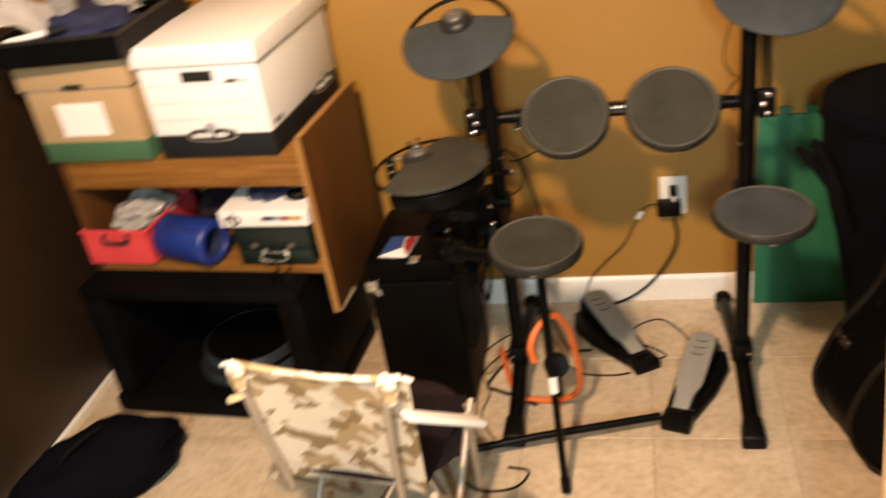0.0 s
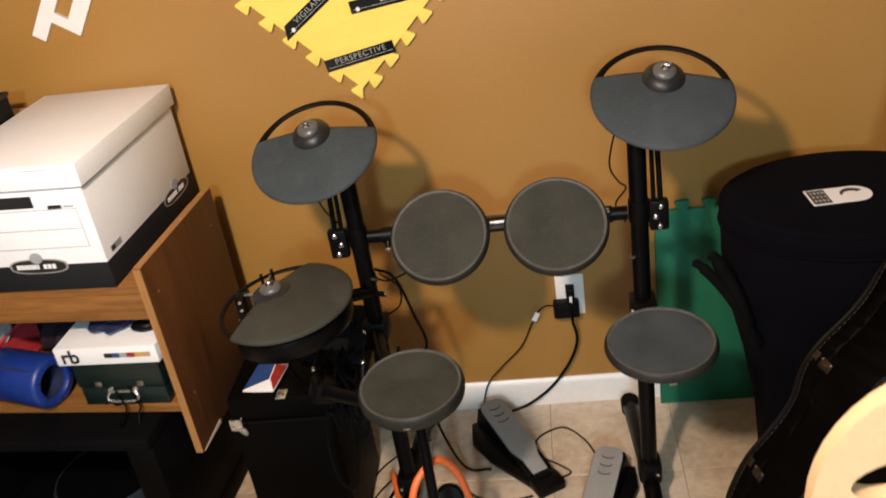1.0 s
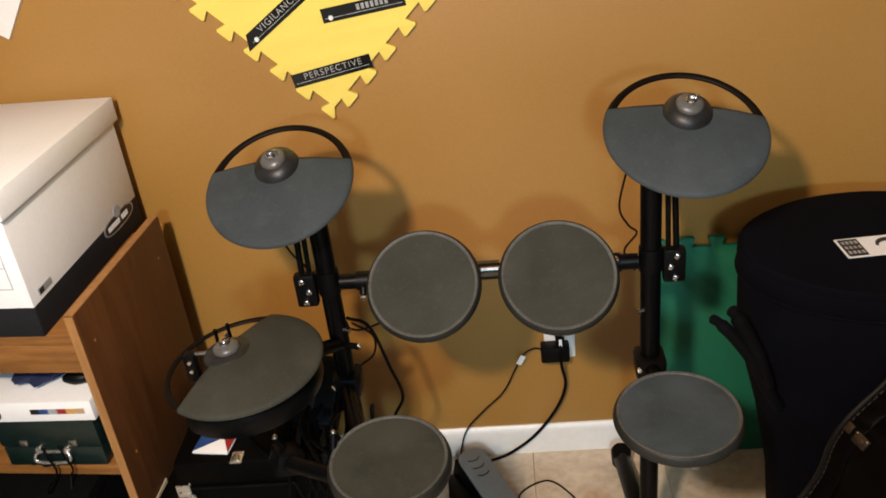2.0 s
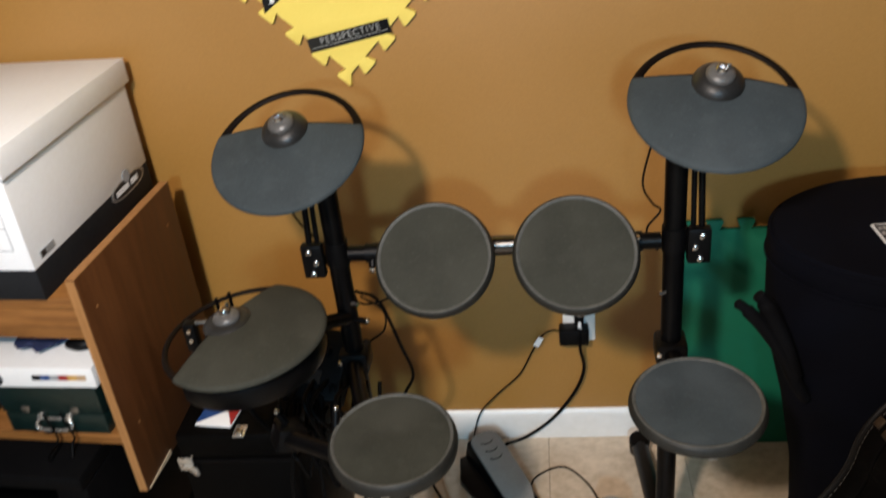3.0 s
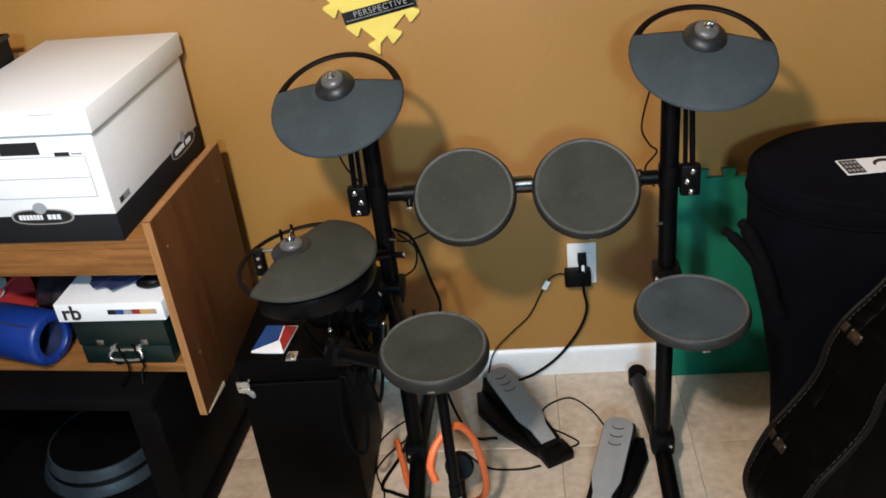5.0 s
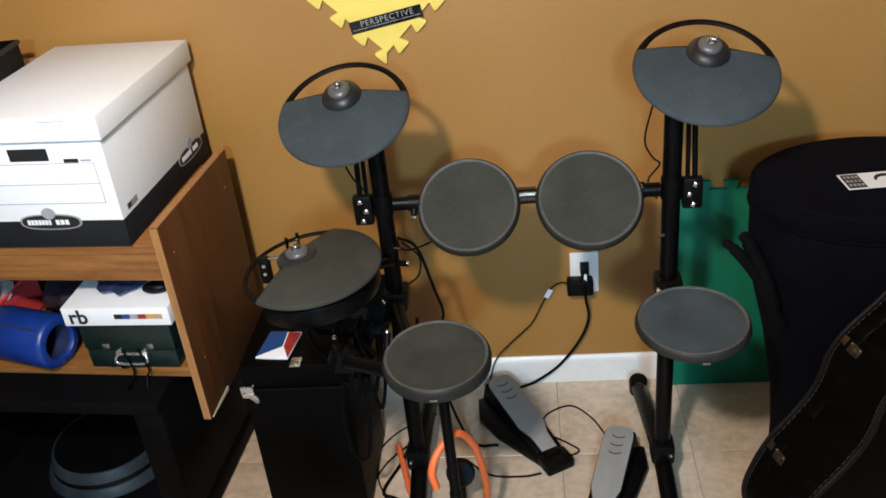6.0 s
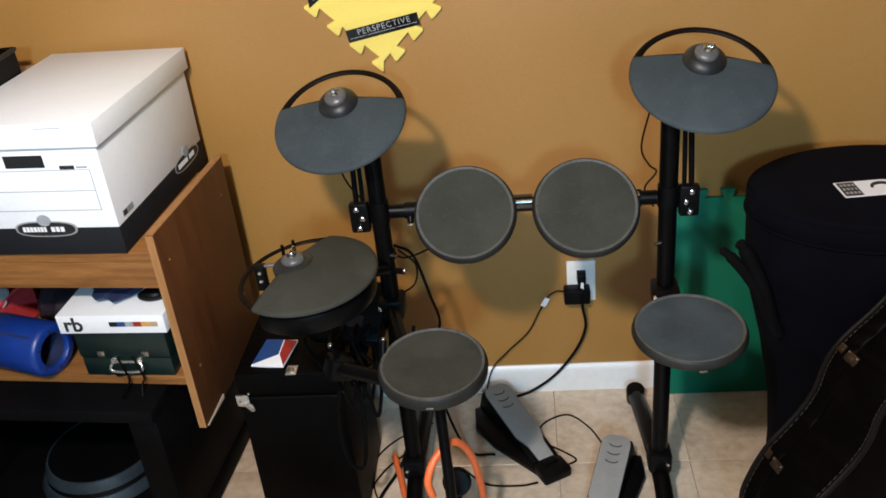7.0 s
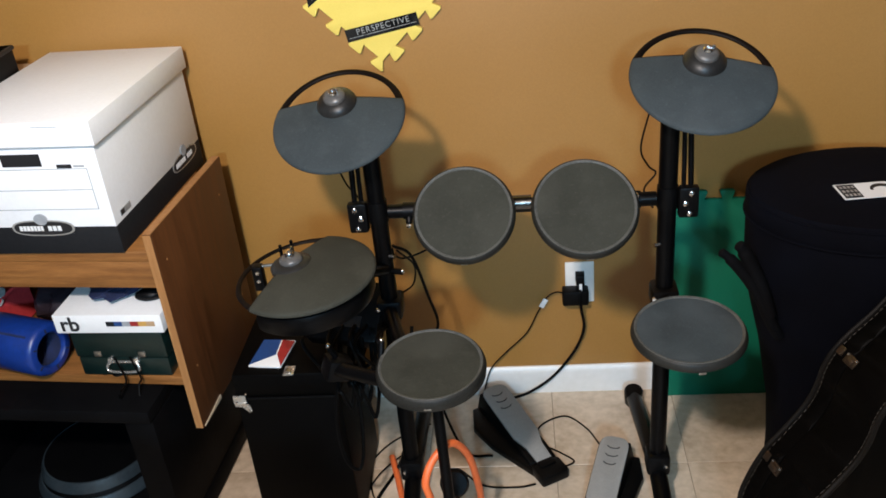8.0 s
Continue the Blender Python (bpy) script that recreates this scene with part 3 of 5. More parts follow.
cartn = thing("flat_carton", "flat white carton with black lettering on the metal box", "carton", m=pose(-0.273, 1.677, 0.5345, 0, 0, -3) @ Matrix.Scale(1.07, 4))
part("carton", box(-0.105, 0.11, -0.12, 0.12, 0, 0.040, 0.0015), PAPER, cartn)
part("lettering", text_mesh("rb", 0.043, pose(-0.074, -0.1205, 0.019, 90), bold=0.0010), INK, cartn, "black letters")
for k, mm in enumerate((CARDGREY, PBLUE, LINE, RED, AMBER, KRAFT)):
    part("colour_stripe", box(0.0 + k * 0.016, 0.016 + k * 0.016, -0.1212, -0.1202, 0.016, 0.026), mm, cartn)
solid("folded_cloth", blob(0.055, 0.075, 0.017, 4, 0.3, 3, 2.0), NAVY, "folded dark blue cloth on the white carton", "cloth", m=pose(-0.285, 1.665, 0.592, 0, 0, 8) @ Matrix.Scale(1.07, 4))
solid("eyeglass_case", blob(0.035, 0.018, 0.014, 6, 0.12, 3, 1.5), BLACKPLASTIC, "small black pouch on the white carton", "pouch", m=pose(-0.195, 1.605, 0.591, 0, 0, 20))
wires = thing("cable_tangle", "thin black cables hanging over the shelf edge", "cable", m=pose(-0.268, 1.545, 0.419, 0, 0, -4))
for k, (dx, lo, r) in enumerate(((-0.004, 0.002, 0.0022), (0.030, -0.048, 0.0020))):
    part("cable", tube(curve_points([(dx - 0.01, -0.004, 0.060 + 0.004 * k), (dx, -0.010, 0.040), (dx + 0.004, -0.008, 0.010), (dx - 0.003 * (k % 2), -0.013, -0.006), (dx + 0.006, -0.044, lo), (dx + 0.002 + 0.006 * (k % 2), -0.045, lo - 0.014)], 6), r, 6), CABLE, wires)
part("cable", tube(curve_points([(-0.085, 0.03, 0.006), (-0.06, 0.012, 0.005), (-0.045, 0.016, 0.0055), (-0.03, 0.006, 0.006), (-0.006, 0.016, 0.0055)], 6), 0.002, 6), CABLE, wires)

# ---- instrument case beside the stand ----
ic = thing("instrument_case", "upright black tolex instrument case with chrome fittings", "case", (0, 0, 0))
cb_ = [(-0.047, 1.532, 0.004), (0.174, 1.532, 0.004), (0.174, 1.80, 0.004), (-0.047, 1.80, 0.004)]
ct_ = [(-0.044, 1.528, 0.434), (0.172, 1.528, 0.434), (0.172, 1.80, 0.434), (-0.044, 1.80, 0.434)]
mid = [tuple(Vector(a).lerp(Vector(b), 0.86)) for a, b in zip(cb_, ct_)]
mid2 = [tuple(Vector(a).lerp(Vector(b), 0.864)) for a, b in zip(cb_, ct_)]
part("body", hexa(cb_ + mid, 0.006), TOLEX, ic)
part("lid", hexa(mid2 + ct_, 0.006), TOLEX, ic)
part("trim", tube([Vector(mid[0]) + Vector((0.004, -0.001, 0.001)), Vector(mid[1]) + Vector((-0.004, -0.001, 0.001))], 0.0028, 8), BLACKMETAL, ic)
la = part("latch", box(-0.011, 0.011, -0.003, 0.026, 0.0, 0.004, 0.0015), BRIGHTSTEEL, ic, "steel draw latch", m=pose(0.077, 1.524, 0.434))
part("latch_hook", box(-0.006, 0.006, -0.001, 0.012, 0.004, 0.009, 0.002), STEEL, la)
lb = part("latch", box(-0.013, 0.014, -0.004, 0.0, -0.010, 0.012, 0.0015), BRIGHTSTEEL, ic, "dented steel corner latch", m=pose(-0.036, 1.5275, 0.372))
part("latch_hook", slab([(-0.011, -0.008), (0.004, -0.010), (0.016, -0.024), (0.022, -0.022), (0.021, -0.008), (0.013, 0.001), (-0.011, 0.002)], 0.0035, 0.001, m=pose(0, -0.002, -0.006, 90)), BRIGHTSTEEL, lb)
for x, z in ((-0.006, -0.004), (0.015, -0.022), (0.017, 0.018)):
    part("rivet", lathe([(0, 0), (0.003, 0), (0.002, 0.002), (0, 0.0022)], 8, m=pose(x, -0.0045, z, 90)), CHROME, lb)

bklt = thing("booklet", "small folded booklet with blue, white and red print on the case", "booklet", m=pose(0.030, 1.592, 0.4365, 3, -4, -10) @ Matrix.Scale(0.90, 4))
part("folded_sheet", box(-0.040, 0.040, -0.048, 0.048, 0, 0.005, 0.0008), PAPER, bklt)
part("blue_panel", slab([(-0.040, -0.044), (0.012, -0.006), (0.004, 0.048), (-0.040, 0.048)], 0.0006, m=pose(0, 0, 0.0051)), PBLUE, bklt)
part("red_panel", slab([(0.015, -0.006), (0.040, -0.046), (0.040, 0.044), (0.008, 0.047)], 0.0006, m=pose(0, 0, 0.0051)), RED, bklt)

# ---- electronic drum kit ----
kit = thing("drum_rack", "black tube rack of an electronic drum kit", "drum rack", m=pose(0.5585, 1.615, -0.029) @ Matrix.Scale(1.09, 4))
PX = {"l": 0.300 - 0.55, "r": 0.797 - 0.55}
for s, sx in (("l", 1), ("r", -1)):
    x = PX[s]
    part("post", tube([(x, 0, 0.105), (x, 0, 0.86)], 0.0158, 18), BLACKMETAL, kit)
    part("post_cap", lathe([(0, 0), (0.0185, 0), (0.0185, 0.012), (0.012, 0.017), (0, 0.017)], 18, m=pose(x, 0, 0.858)), BLACKPLASTIC, kit)
    x0 = x - 0.012 * (1 if s == "r" else 0)
    leg = part("base_leg", tube(curve_points([(x0, 0.285, 0.052), (x - 0.006 * (s == "r"), 0.13, 0.082), (x, 0.0, 0.096), (x + 0.002, -0.09, 0.080), (x + 0.004 * (s == "r"), -0.195, 0.046)], 6), 0.0175, 16), BLACKMETAL, kit)
    part("rubber_foot", lathe([(0, -0.024), (0.017, -0.024), (0.0195, -0.020), (0.0215, 0.016), (0.019, 0.021), (0, 0.022)], 18, m=pose(x0, 0.288, 0.0515, 8)), BLACKPLASTIC, leg)
    xf = x + 0.004 * (s == "r")
    part("rubber_foot", hexa([(xf - 0.026, -0.224, 0.0270), (xf + 0.026, -0.224, 0.0270), (xf + 0.022, -0.168, 0.0290), (xf - 0.022, -0.168, 0.0290), (xf - 0.024, -0.222, 0.058), (xf + 0.024, -0.222, 0.058), (xf + 0.019, -0.166, 0.074), (xf - 0.019, -0.166, 0.074)], 0.006), BLACKPLASTIC, leg)
    part("knee_clamp", box(x - 0.023, x + 0.023, -0.026, 0.024, 0.098, 0.146, 0.008), BLACKPLASTIC, kit)
    part("bolt", lathe([(0, 0), (0.0045, 0), (0.004, 0.004), (0, 0.005)], 10, m=pose(x - sx * 0.012, -0.0265, 0.127, 90)), CHROME, kit)
    # clamp that carries the cross bar and the cymbal arm
    part("clamp", lathe([(0.0160, -0.020), (0.0178, -0.020), (0.0182, -0.017), (0.0182, 0.017), (0.0178, 0.020), (0.0160, 0.020)], 24, m=pose(x, 0, 0.712), ring=True), BLACKPLASTIC, kit)
    xo = x - sx * 0.031
    pl = part("bracket_plate", box(xo - 0.0165, xo + 0.0165, -0.030, -0.012, 0.684, 0.740, 0.004), BLACKPLASTIC, kit)
    for dx, dz in ((-0.003, 0.731), (0.006, 0.713), (-0.001, 0.694)):
        part("bolt", lathe([(0, 0), (0.0052, 0), (0.0048, 0.004), (0.002, 0.006), (0, 0.006)], 12, m=pose(xo + sx * dx, -0.0302, dz, 90)), CHROME, pl, "chrome bolt head")
    part("cymbal_arm", tube([(xo - sx * 0.004, -0.016, 0.735), (xo - sx * 0.002, 0.0, 0.865)], 0.0048, 10), BLACKMETAL, kit)
    part("cymbal_arm", tube([(xo + sx * 0.007, -0.012, 0.735), (xo + sx * 0.007, 0.004, 0.87)], 0.0040, 10), BLACKMETAL, kit)
    part("arm_head", tube([(xo - sx * 0.006, 0.0, 0.862), (xo + sx * 0.030, 0.014, 0.885)], 0.009, 12), BLACKPLASTIC, kit)
    part("clamp", box(x - 0.024, x + 0.024, -0.025, 0.025, 0.495, 0.535, 0.007), BLACKPLASTIC, kit)
    part("bolt", lathe([(0, 0), (0.0045, 0), (0.004, 0.004), (0, 0.005)], 10, m=pose(x - 0.02, -0.0255, 0.522, 90)), CHROME, kit)
    part("bolt", tube([(x + sx * 0.012, -0.010, 0.625), (x + sx * 0.022, -0.014, 0.625)], 0.0042, 10), CHROME, kit)
part("cross_bar", tube([(PX["l"] + 0.02, -0.006, 0.712), (PX["r"] - 0.02, -0.006, 0.712)], 0.0125, 16), BLACKMETAL, kit)
part("cross_bar_sleeve", tube([(-0.016, -0.006, 0.716), (0.018, -0.006, 0.716)], 0.0138, 16), DARKCHROME, kit, "short dark chrome sleeve of the cross bar")
for s, sx in (("l", 1), ("r", -1)):
    part("bar_clamp", tube([(PX[s] + sx * 0.046, -0.006, 0.712), (PX[s] + sx * 0.072, -0.006, 0.712)], 0.0150, 16), BLACKPLASTIC, kit)
    part("bolt_tab", tube([(PX[s] + sx * 0.056, -0.010, 0.712), (PX[s] + sx * 0.056, -0.022, 0.695 if s == "l" else 0.73)], 0.006, 10), BLACKPLASTIC, kit)
    part("bolt", lathe([(0, 0), (0.005, 0), (0.0045, 0.005), (0, 0.006)], 12, m=pose(PX[s] + sx * 0.056, -0.0255, 0.695 if s == "l" else 0.73, 90)), CHROME, kit)
# arms to the flat pads and the hi-hat pad
part("pad_arm", tube(curve_points([(PX["l"], -0.015, 0.515), (PX["l"] + 0.03, -0.12, 0.52), (0.398 - 0.55 - 0.02, -0.235, 0.508)], 6), 0.0125, 14), BLACKMETAL, kit)
part("pad_arm", tube(curve_points([(PX["r"], -0.015, 0.515), (PX["r"] + 0.003, -0.10, 0.53), (0.803 - 0.55, -0.18, 0.545)], 6), 0.0125, 14), BLACKMETAL, kit)
part("wing_nut", blob(0.010, 0.018, 0.012, 1, 0.1, 2), BLACKPLASTIC, kit, m=pose(0.885 - 0.55, -0.16, 0.535))
part("pad_arm", tube(curve_points([(PX["l"], -0.012, 0.60), (PX["l"] - 0.04, -0.09, 0.635), (0.236 - 0.55, -0.19, 0.665)], 6), 0.0115, 14), BLACKMETAL, kit)
part("pad_arm", tube([(0.222 - 0.55, -0.175, 0.505), (0.332 - 0.55, -0.238, 0.520)], 0.0125, 14), BLACKMETAL, kit)
part("arm_clamp", box(-0.022, 0.022, -0.020, 0.020, -0.020, 0.020, 0.006), BLACKPLASTIC, kit, m=pose(0.225 - 0.55, -0.168, 0.502, 0, 20, 30))
for dx, dy, z0, z1 in ((0.164, 1.545, 0.690, 0.737), (0.181, 1.552, 0.690, 0.741)):
    part("hoop_post", tube([(dx - 0.55, dy - 1.70, z0), (dx - 0.55, dy - 1.70, z1)], 0.0028, 8), BLACKMETAL, kit)
hb_ = part("hoop_bracket", box(0.120 - 0.55, 0.137 - 0.55, 1.512 - 1.70, 1.530 - 1.70, 0.672, 0.716, 0.003), BLACKPLASTIC, kit)
for z in (0.707, 0.692):
    part("bolt", lathe([(0, 0), (0.0036, 0), (0.003, 0.003), (0, 0.0035)], 10, m=pose(0.130 - 0.55, 1.5118 - 1.70, z, 90)), CHROME, hb_, "chrome bolt head")
part("hoop_stay", tube([(0.136 - 0.55, 1.523 - 1.70, 0.713), (0.172 - 0.55, 1.523 - 1.70, 0.716)], 0.0030, 8), STEEL, kit, "short pale stay")
for bx, by, bz, tx, ty, tz in ((0.315, 1.497, 0.579, 0.312, 1.480, 0.545), (0.217, 1.528, 0.550, 0.226, 1.532, 0.525), (0.333, 1.683, 0.597, 0.308, 1.695, 0.592)):
    ps = part("bolt_shank", tube([(tx - 0.55, ty - 1.70, tz), (bx - 0.55, by - 1.70, bz - 0.002)], 0.0055, 10), BLACKPLASTIC, kit)
    part("bolt", blob(0.0045, 0.0045, 0.0045, 1, 0.05, 2), CHROME, ps, "chrome bolt head", m=pose(bx - 0.55, by - 1.70, bz))
# steep prop under the snare pad, and a knob on a low stub behind it
def rack(x, y, z):
    """A point of the room in the rack's own measure."""
    return kit.matrix_world.inverted() @ Vector((x, y, z))


def prop_at(z):
    """A point of the snare prop at the given height."""
    f = (z - 0.0105) / 0.5295
    return rack(0.418 - 0.026 * f, 1.225 + 0.137 * f, z)


prop = part("prop_leg", tube([prop_at(0.528), prop_at(0.29)], 0.0092, 14), BLACKMETAL, kit, "thin steep prop leg below the snare pad")
part("collar", tube([prop_at(0.303), prop_at(0.280)], 0.0108, 14), BLACKPLASTIC, prop)
foot_leg = part("prop_leg", tube([prop_at(0.29), prop_at(0.012)], 0.0076, 12), BLACKMETAL, kit, "thin prop leg running to the floor")
part("prop_foot", tube([prop_at(0.042), prop_at(0.0105)], 0.0098, 12), BLACKPLASTIC, foot_leg)
part("sleeve", tube([prop_at(0.280), prop_at(0.242)], 0.0092, 12), PAPER, foot_leg, "white sleeve")
stub = part("knob_stub", tube([rack(0.386, 1.552, 0.112), rack(0.384, 1.556, 0.004)], 0.0070, 12), BLACKMETAL, kit, "short black stub standing on the floor")
part("knob", lathe([(0, -0.012), (0.024, -0.012), (0.029, -0.006), (0.029, 0.006), (0.024, 0.012), (0, 0.012)], 20, m=Matrix.Translation(rack(0.386, 1.540, 0.118)) @ pose(0, 0, 0, 60, 0, 10)), BLACKPLASTIC, stub, "round black clamp knob")


def drum_pad(label, place, r, tilt, yaw, depth=0.026, face=None):
    """Round rubber drum pad: soft face, raised rim, hard shell and a boss below."""
    t = thing("drum_pad", label, "drum pad", group="drum pads", m=pose(*place, tilt, 0, yaw) @ Matrix.Scale(1.075, 4))
    part("face", lathe([(r * 0.905, -0.006), (r * 0.905, -0.0005), (r * 0.895, 0.0005), (r * 0.888, 0.0007), (r * 0.875, 0.0007), (r * 0.5, 0.0007), (r * 0.1, 0.0007), (0, 0.0007)], 56), face or RUBBER, t, "grey rubber playing face")
    part("rim", lathe([(r * 0.905, -0.007), (r * 0.906, 0.0003), (r * 0.93, 0.0022), (r * 0.955, 0.0014), (r * 0.978, -0.0018), (r * 0.994, -0.0060), (r, -0.0095), (r * 0.985, -depth), (r * 0.93, -depth - 0.004), (r * 0.905, -depth - 0.004)], 56, ring=True), RUBBERRIM, t, "rounded grey rubber rim")
    part("worn_edge", lathe([(r * 0.885, 0.0002), (r * 0.896, 0.0014), (r * 0.918, 0.0024), (r * 0.938, 0.0026), (r * 0.945, 0.0014), (r * 0.90, 0.0)], 56, ring=True), RUBBEREDGE, t, "paler worn ring")
    part("shell", lathe([(r * 0.90, -depth - 0.003), (r * 0.86, -depth - 0.008), (r * 0.3, -depth - 0.014), (0.018, -depth - 0.016), (0.018, -depth - 0.030), (0, -depth - 0.030)], 40), BLACKPLASTIC, t)
    part("badge", box(-0.006, 0.006, -r * 0.997, -r * 0.975, -0.0165, -0.0125, 0.0015), STEEL, t, "tiny pale badge")
    part("jack", tube([(0.0, r * 0.55, -depth - 0.010), (0.0, r * 0.8, -depth - 0.016)], 0.006, 10), BLACKPLASTIC, t)
    return t


drum_pad("round grey rubber tom pad tilted on the rack", (0.4535, 1.557, 0.763), 0.0885, 42, -2, 0.017)
drum_pad("round grey rubber tom pad tilted on the rack", (0.6725, 1.538, 0.774), 0.0895, 40, 3, 0.017)
drum_pad("round grey rubber snare pad lying flat on its arm", (0.3905, 1.354, 0.577), 0.0905, 5, 0, 0.020)
drum_pad("round grey rubber floor tom pad lying flat on its arm", (0.8345, 1.389, 0.606), 0.0912, 4, 4, 0.013, CYMRUBBER)


def bowed_disc(out, r, base, thick):
    """A disc of the given outline, bowed upwards to its middle, with a rounded rim."""
    bm = bmesh.new()
    steps = [(0.12, 1), (0.3, 1), (0.5, 1), (0.7, 1), (0.85, 1), (0.95, 1), (0.985, 0.93), (1.0, 0.6), (1.0, 0.25), (0.985, 0.0), (0.6, 0.0), (0.2, 0.0)]
    rings = []
    for f, up in steps:
        rings.append([bm.verts.new((x * f, y * f, base + thick * up + 0.016 * (1 - (x * x + y * y) * f * f / r ** 2))) for x, y in out])
    n = len(out)
    for p, q in zip(rings, rings[1:]):
        for i in range(n):
            bm.faces.new((p[i], p[(i + 1) % n], q[(i + 1) % n], q[i]))
    bm.faces.new(rings[0])
    bm.faces.new(rings[-1][::-1])
    return bm


def chord_outline(r, chord, f=1.0):
    """Circle cut off by a straight chord."""
    a0 = math.asin(chord)
    arc = [(f * r * math.cos(a), f * r * math.sin(a)) for a in [math.pi - a0 + (math.pi + 2 * a0) * i / 40 for i in range(41)]]
    return arc + [(f * r * math.cos(a0) * (1 - k / 4), f * chord * r) for k in range(1, 8)]


def cymbal_pad(label, m, r, chord, bell_at, face, flat=1.0, hoop_r=0.0062):
    """Rubber cymbal pad: a disc with one open segment closed by a thin hoop, and a bell on top."""
    t = thing("cymbal_pad", label, "cymbal pad", group="cymbal pads", m=m)
    c = chord * r
    a0 = math.asin(chord)
    out = chord_outline(r, chord)
    part("playing_surface", bowed_disc(out, r, 0.0, 0.0075), face, t, "grey rubber playing surface")
    part("underside", bowed_disc([(x * 0.94, y * 0.94) for x, y in out], r, -0.007, 0.006), BLACKPLASTIC, t)
    hoop = [(0.944 * r * math.cos(a), 0.944 * r * math.sin(a), 0.003) for a in [a0 - 0.05 + (math.pi - 2 * a0 + 0.10) * i / 28 for i in range(29)]]
    hb = tube(hoop, [hoop_r * (1 + 0.3 * abs(i / 14 - 1) ** 5) for i in range(29)], 10)
    for v in hb.verts:
        v.co.z = 0.002 + (v.co.z - 0.002) * 0.7
    part("hoop", hb, HOOP, t, "thin black hoop over the open segment")
    part("chord_edge", tube([(-r * math.cos(a0) * 0.97, c, 0.004), (-r * 0.62, c + 0.0005, 0.0115), (-r * 0.3, c + 0.0005, 0.0175), (0, c + 0.0005, 0.0195), (r * 0.3, c + 0.0005, 0.0175), (r * 0.62, c + 0.0005, 0.0115), (r * math.cos(a0) * 0.97, c, 0.004)], 0.003, 8), BLACKPLASTIC, t)
    b = bell_at * r
    part("bell", lathe([(0.0, 0.010), (0.0345, 0.012), (0.035, 0.019), (0.032, 0.019 + 0.008 * flat), (0.026, 0.019 + 0.0145 * flat), (0.018, 0.019 + 0.018 * flat), (0, 0.019 + 0.019 * flat)], 36, m=pose(0, b, 0)), BELLGREY, t, "domed dark bell")
    w = 0.019 + 0.017 * flat
    part("washer", lathe([(0, w - 0.001), (0.0185, w), (0.019, w + 0.003), (0.017, w + 0.0065), (0.011, w + 0.009), (0, w + 0.010)], 28, m=pose(0, b, 0)), WASHER, t, "domed grey washer")
    nut = part("nut", lathe([(0, w + 0.007), (0.008, w + 0.008), (0.008, w + 0.0135), (0.006, w + 0.0165), (0.0032, w + 0.0165), (0.0032, w + 0.012), (0, w + 0.012)], 14, m=pose(0, b, 0)), CHROME, t, "chrome nut")
    part("wing", box(0.0045, 0.0100, -0.0012, 0.0012, w + 0.011, w + 0.022, 0.0008), CHROME, nut, m=pose(0, b, 0))
    part("stem", tube([(0, b, -0.035), (0, b, 0.006)], 0.011, 14), BLACKPLASTIC, t)
    return t


cymbal_pad("grey rubber cymbal pad with a black hoop and bell", pose(0.872, 1.580, 0.979) @ pose(0, 0, 0, 27, 4, 0) @ pose(0, 0, 0, 0, 0, -5) @ Matrix.Scale(1.08, 4), 0.1135, 0.275, 0.17, CYMRUBBER, 1.0, 0.0052)
cymbal_pad("grey rubber cymbal pad with a black hoop and bell", pose(0.240, 1.608, 0.935) @ pose(0, 0, 0, 27.5, -5, 0) @ pose(0, 0, 0, 0, 0, -4) @ Matrix.Scale(1.08, 4), 0.1135, 0.265, 0.17, CYMRUBBER, 1.0, 0.0052)
hh = cymbal_pad("grey rubber hi-hat pad lying almost flat over the case", pose(0.188, 1.397, 0.738) @ pose(0, 0, 0, 2, -3, 0) @ pose(0, 0, 0, 0, 0, 66) @ Matrix.Scale(1.08, 4), 0.1135, 0.25, 0.19, RUBBER, 0.45, 0.0042)
part("body", slab(chord_outline(0.1135, 0.25, 0.93), 0.036, 0.008, m=pose(0, 0, -0.042)), BLACKMETAL, hh, "thick black lower body")

mod = thing("drum_module", "black drum sound module hidden behind its cables", "module", m=pose(0.204, 1.615, 0.516, 35, 0, -12) @ Matrix.Scale(1.09, 4))
part("case", box(-0.075, 0.065, -0.06, 0.06, -0.02, 0.02, 0.006), BLACKPLASTIC, mod)
for k in range(3):
    part("knob", lathe([(0, 0), (0.009, 0), (0.008, 0.010), (0, 0.011)], 16, m=pose(-0.04 + 0.035 * k, 0.02, 0.0205)), BLACKPLASTIC, mod)
part("display", box(-0.03, 0.03, -0.035, -0.012, 0.0203, 0.0215), GLOSSBLACK, mod)
part("bracket", tube([(0.06, 0.0, -0.012), (0.085, 0.03, -0.02)], 0.012, 12), BLACKMETAL, mod)


def cable(name, label, pts, r=0.0026, material=None, seg=7, n=8):
    return solid(name, tube(curve_points(pts, n), r, seg), material or CABLE, label, "cable")


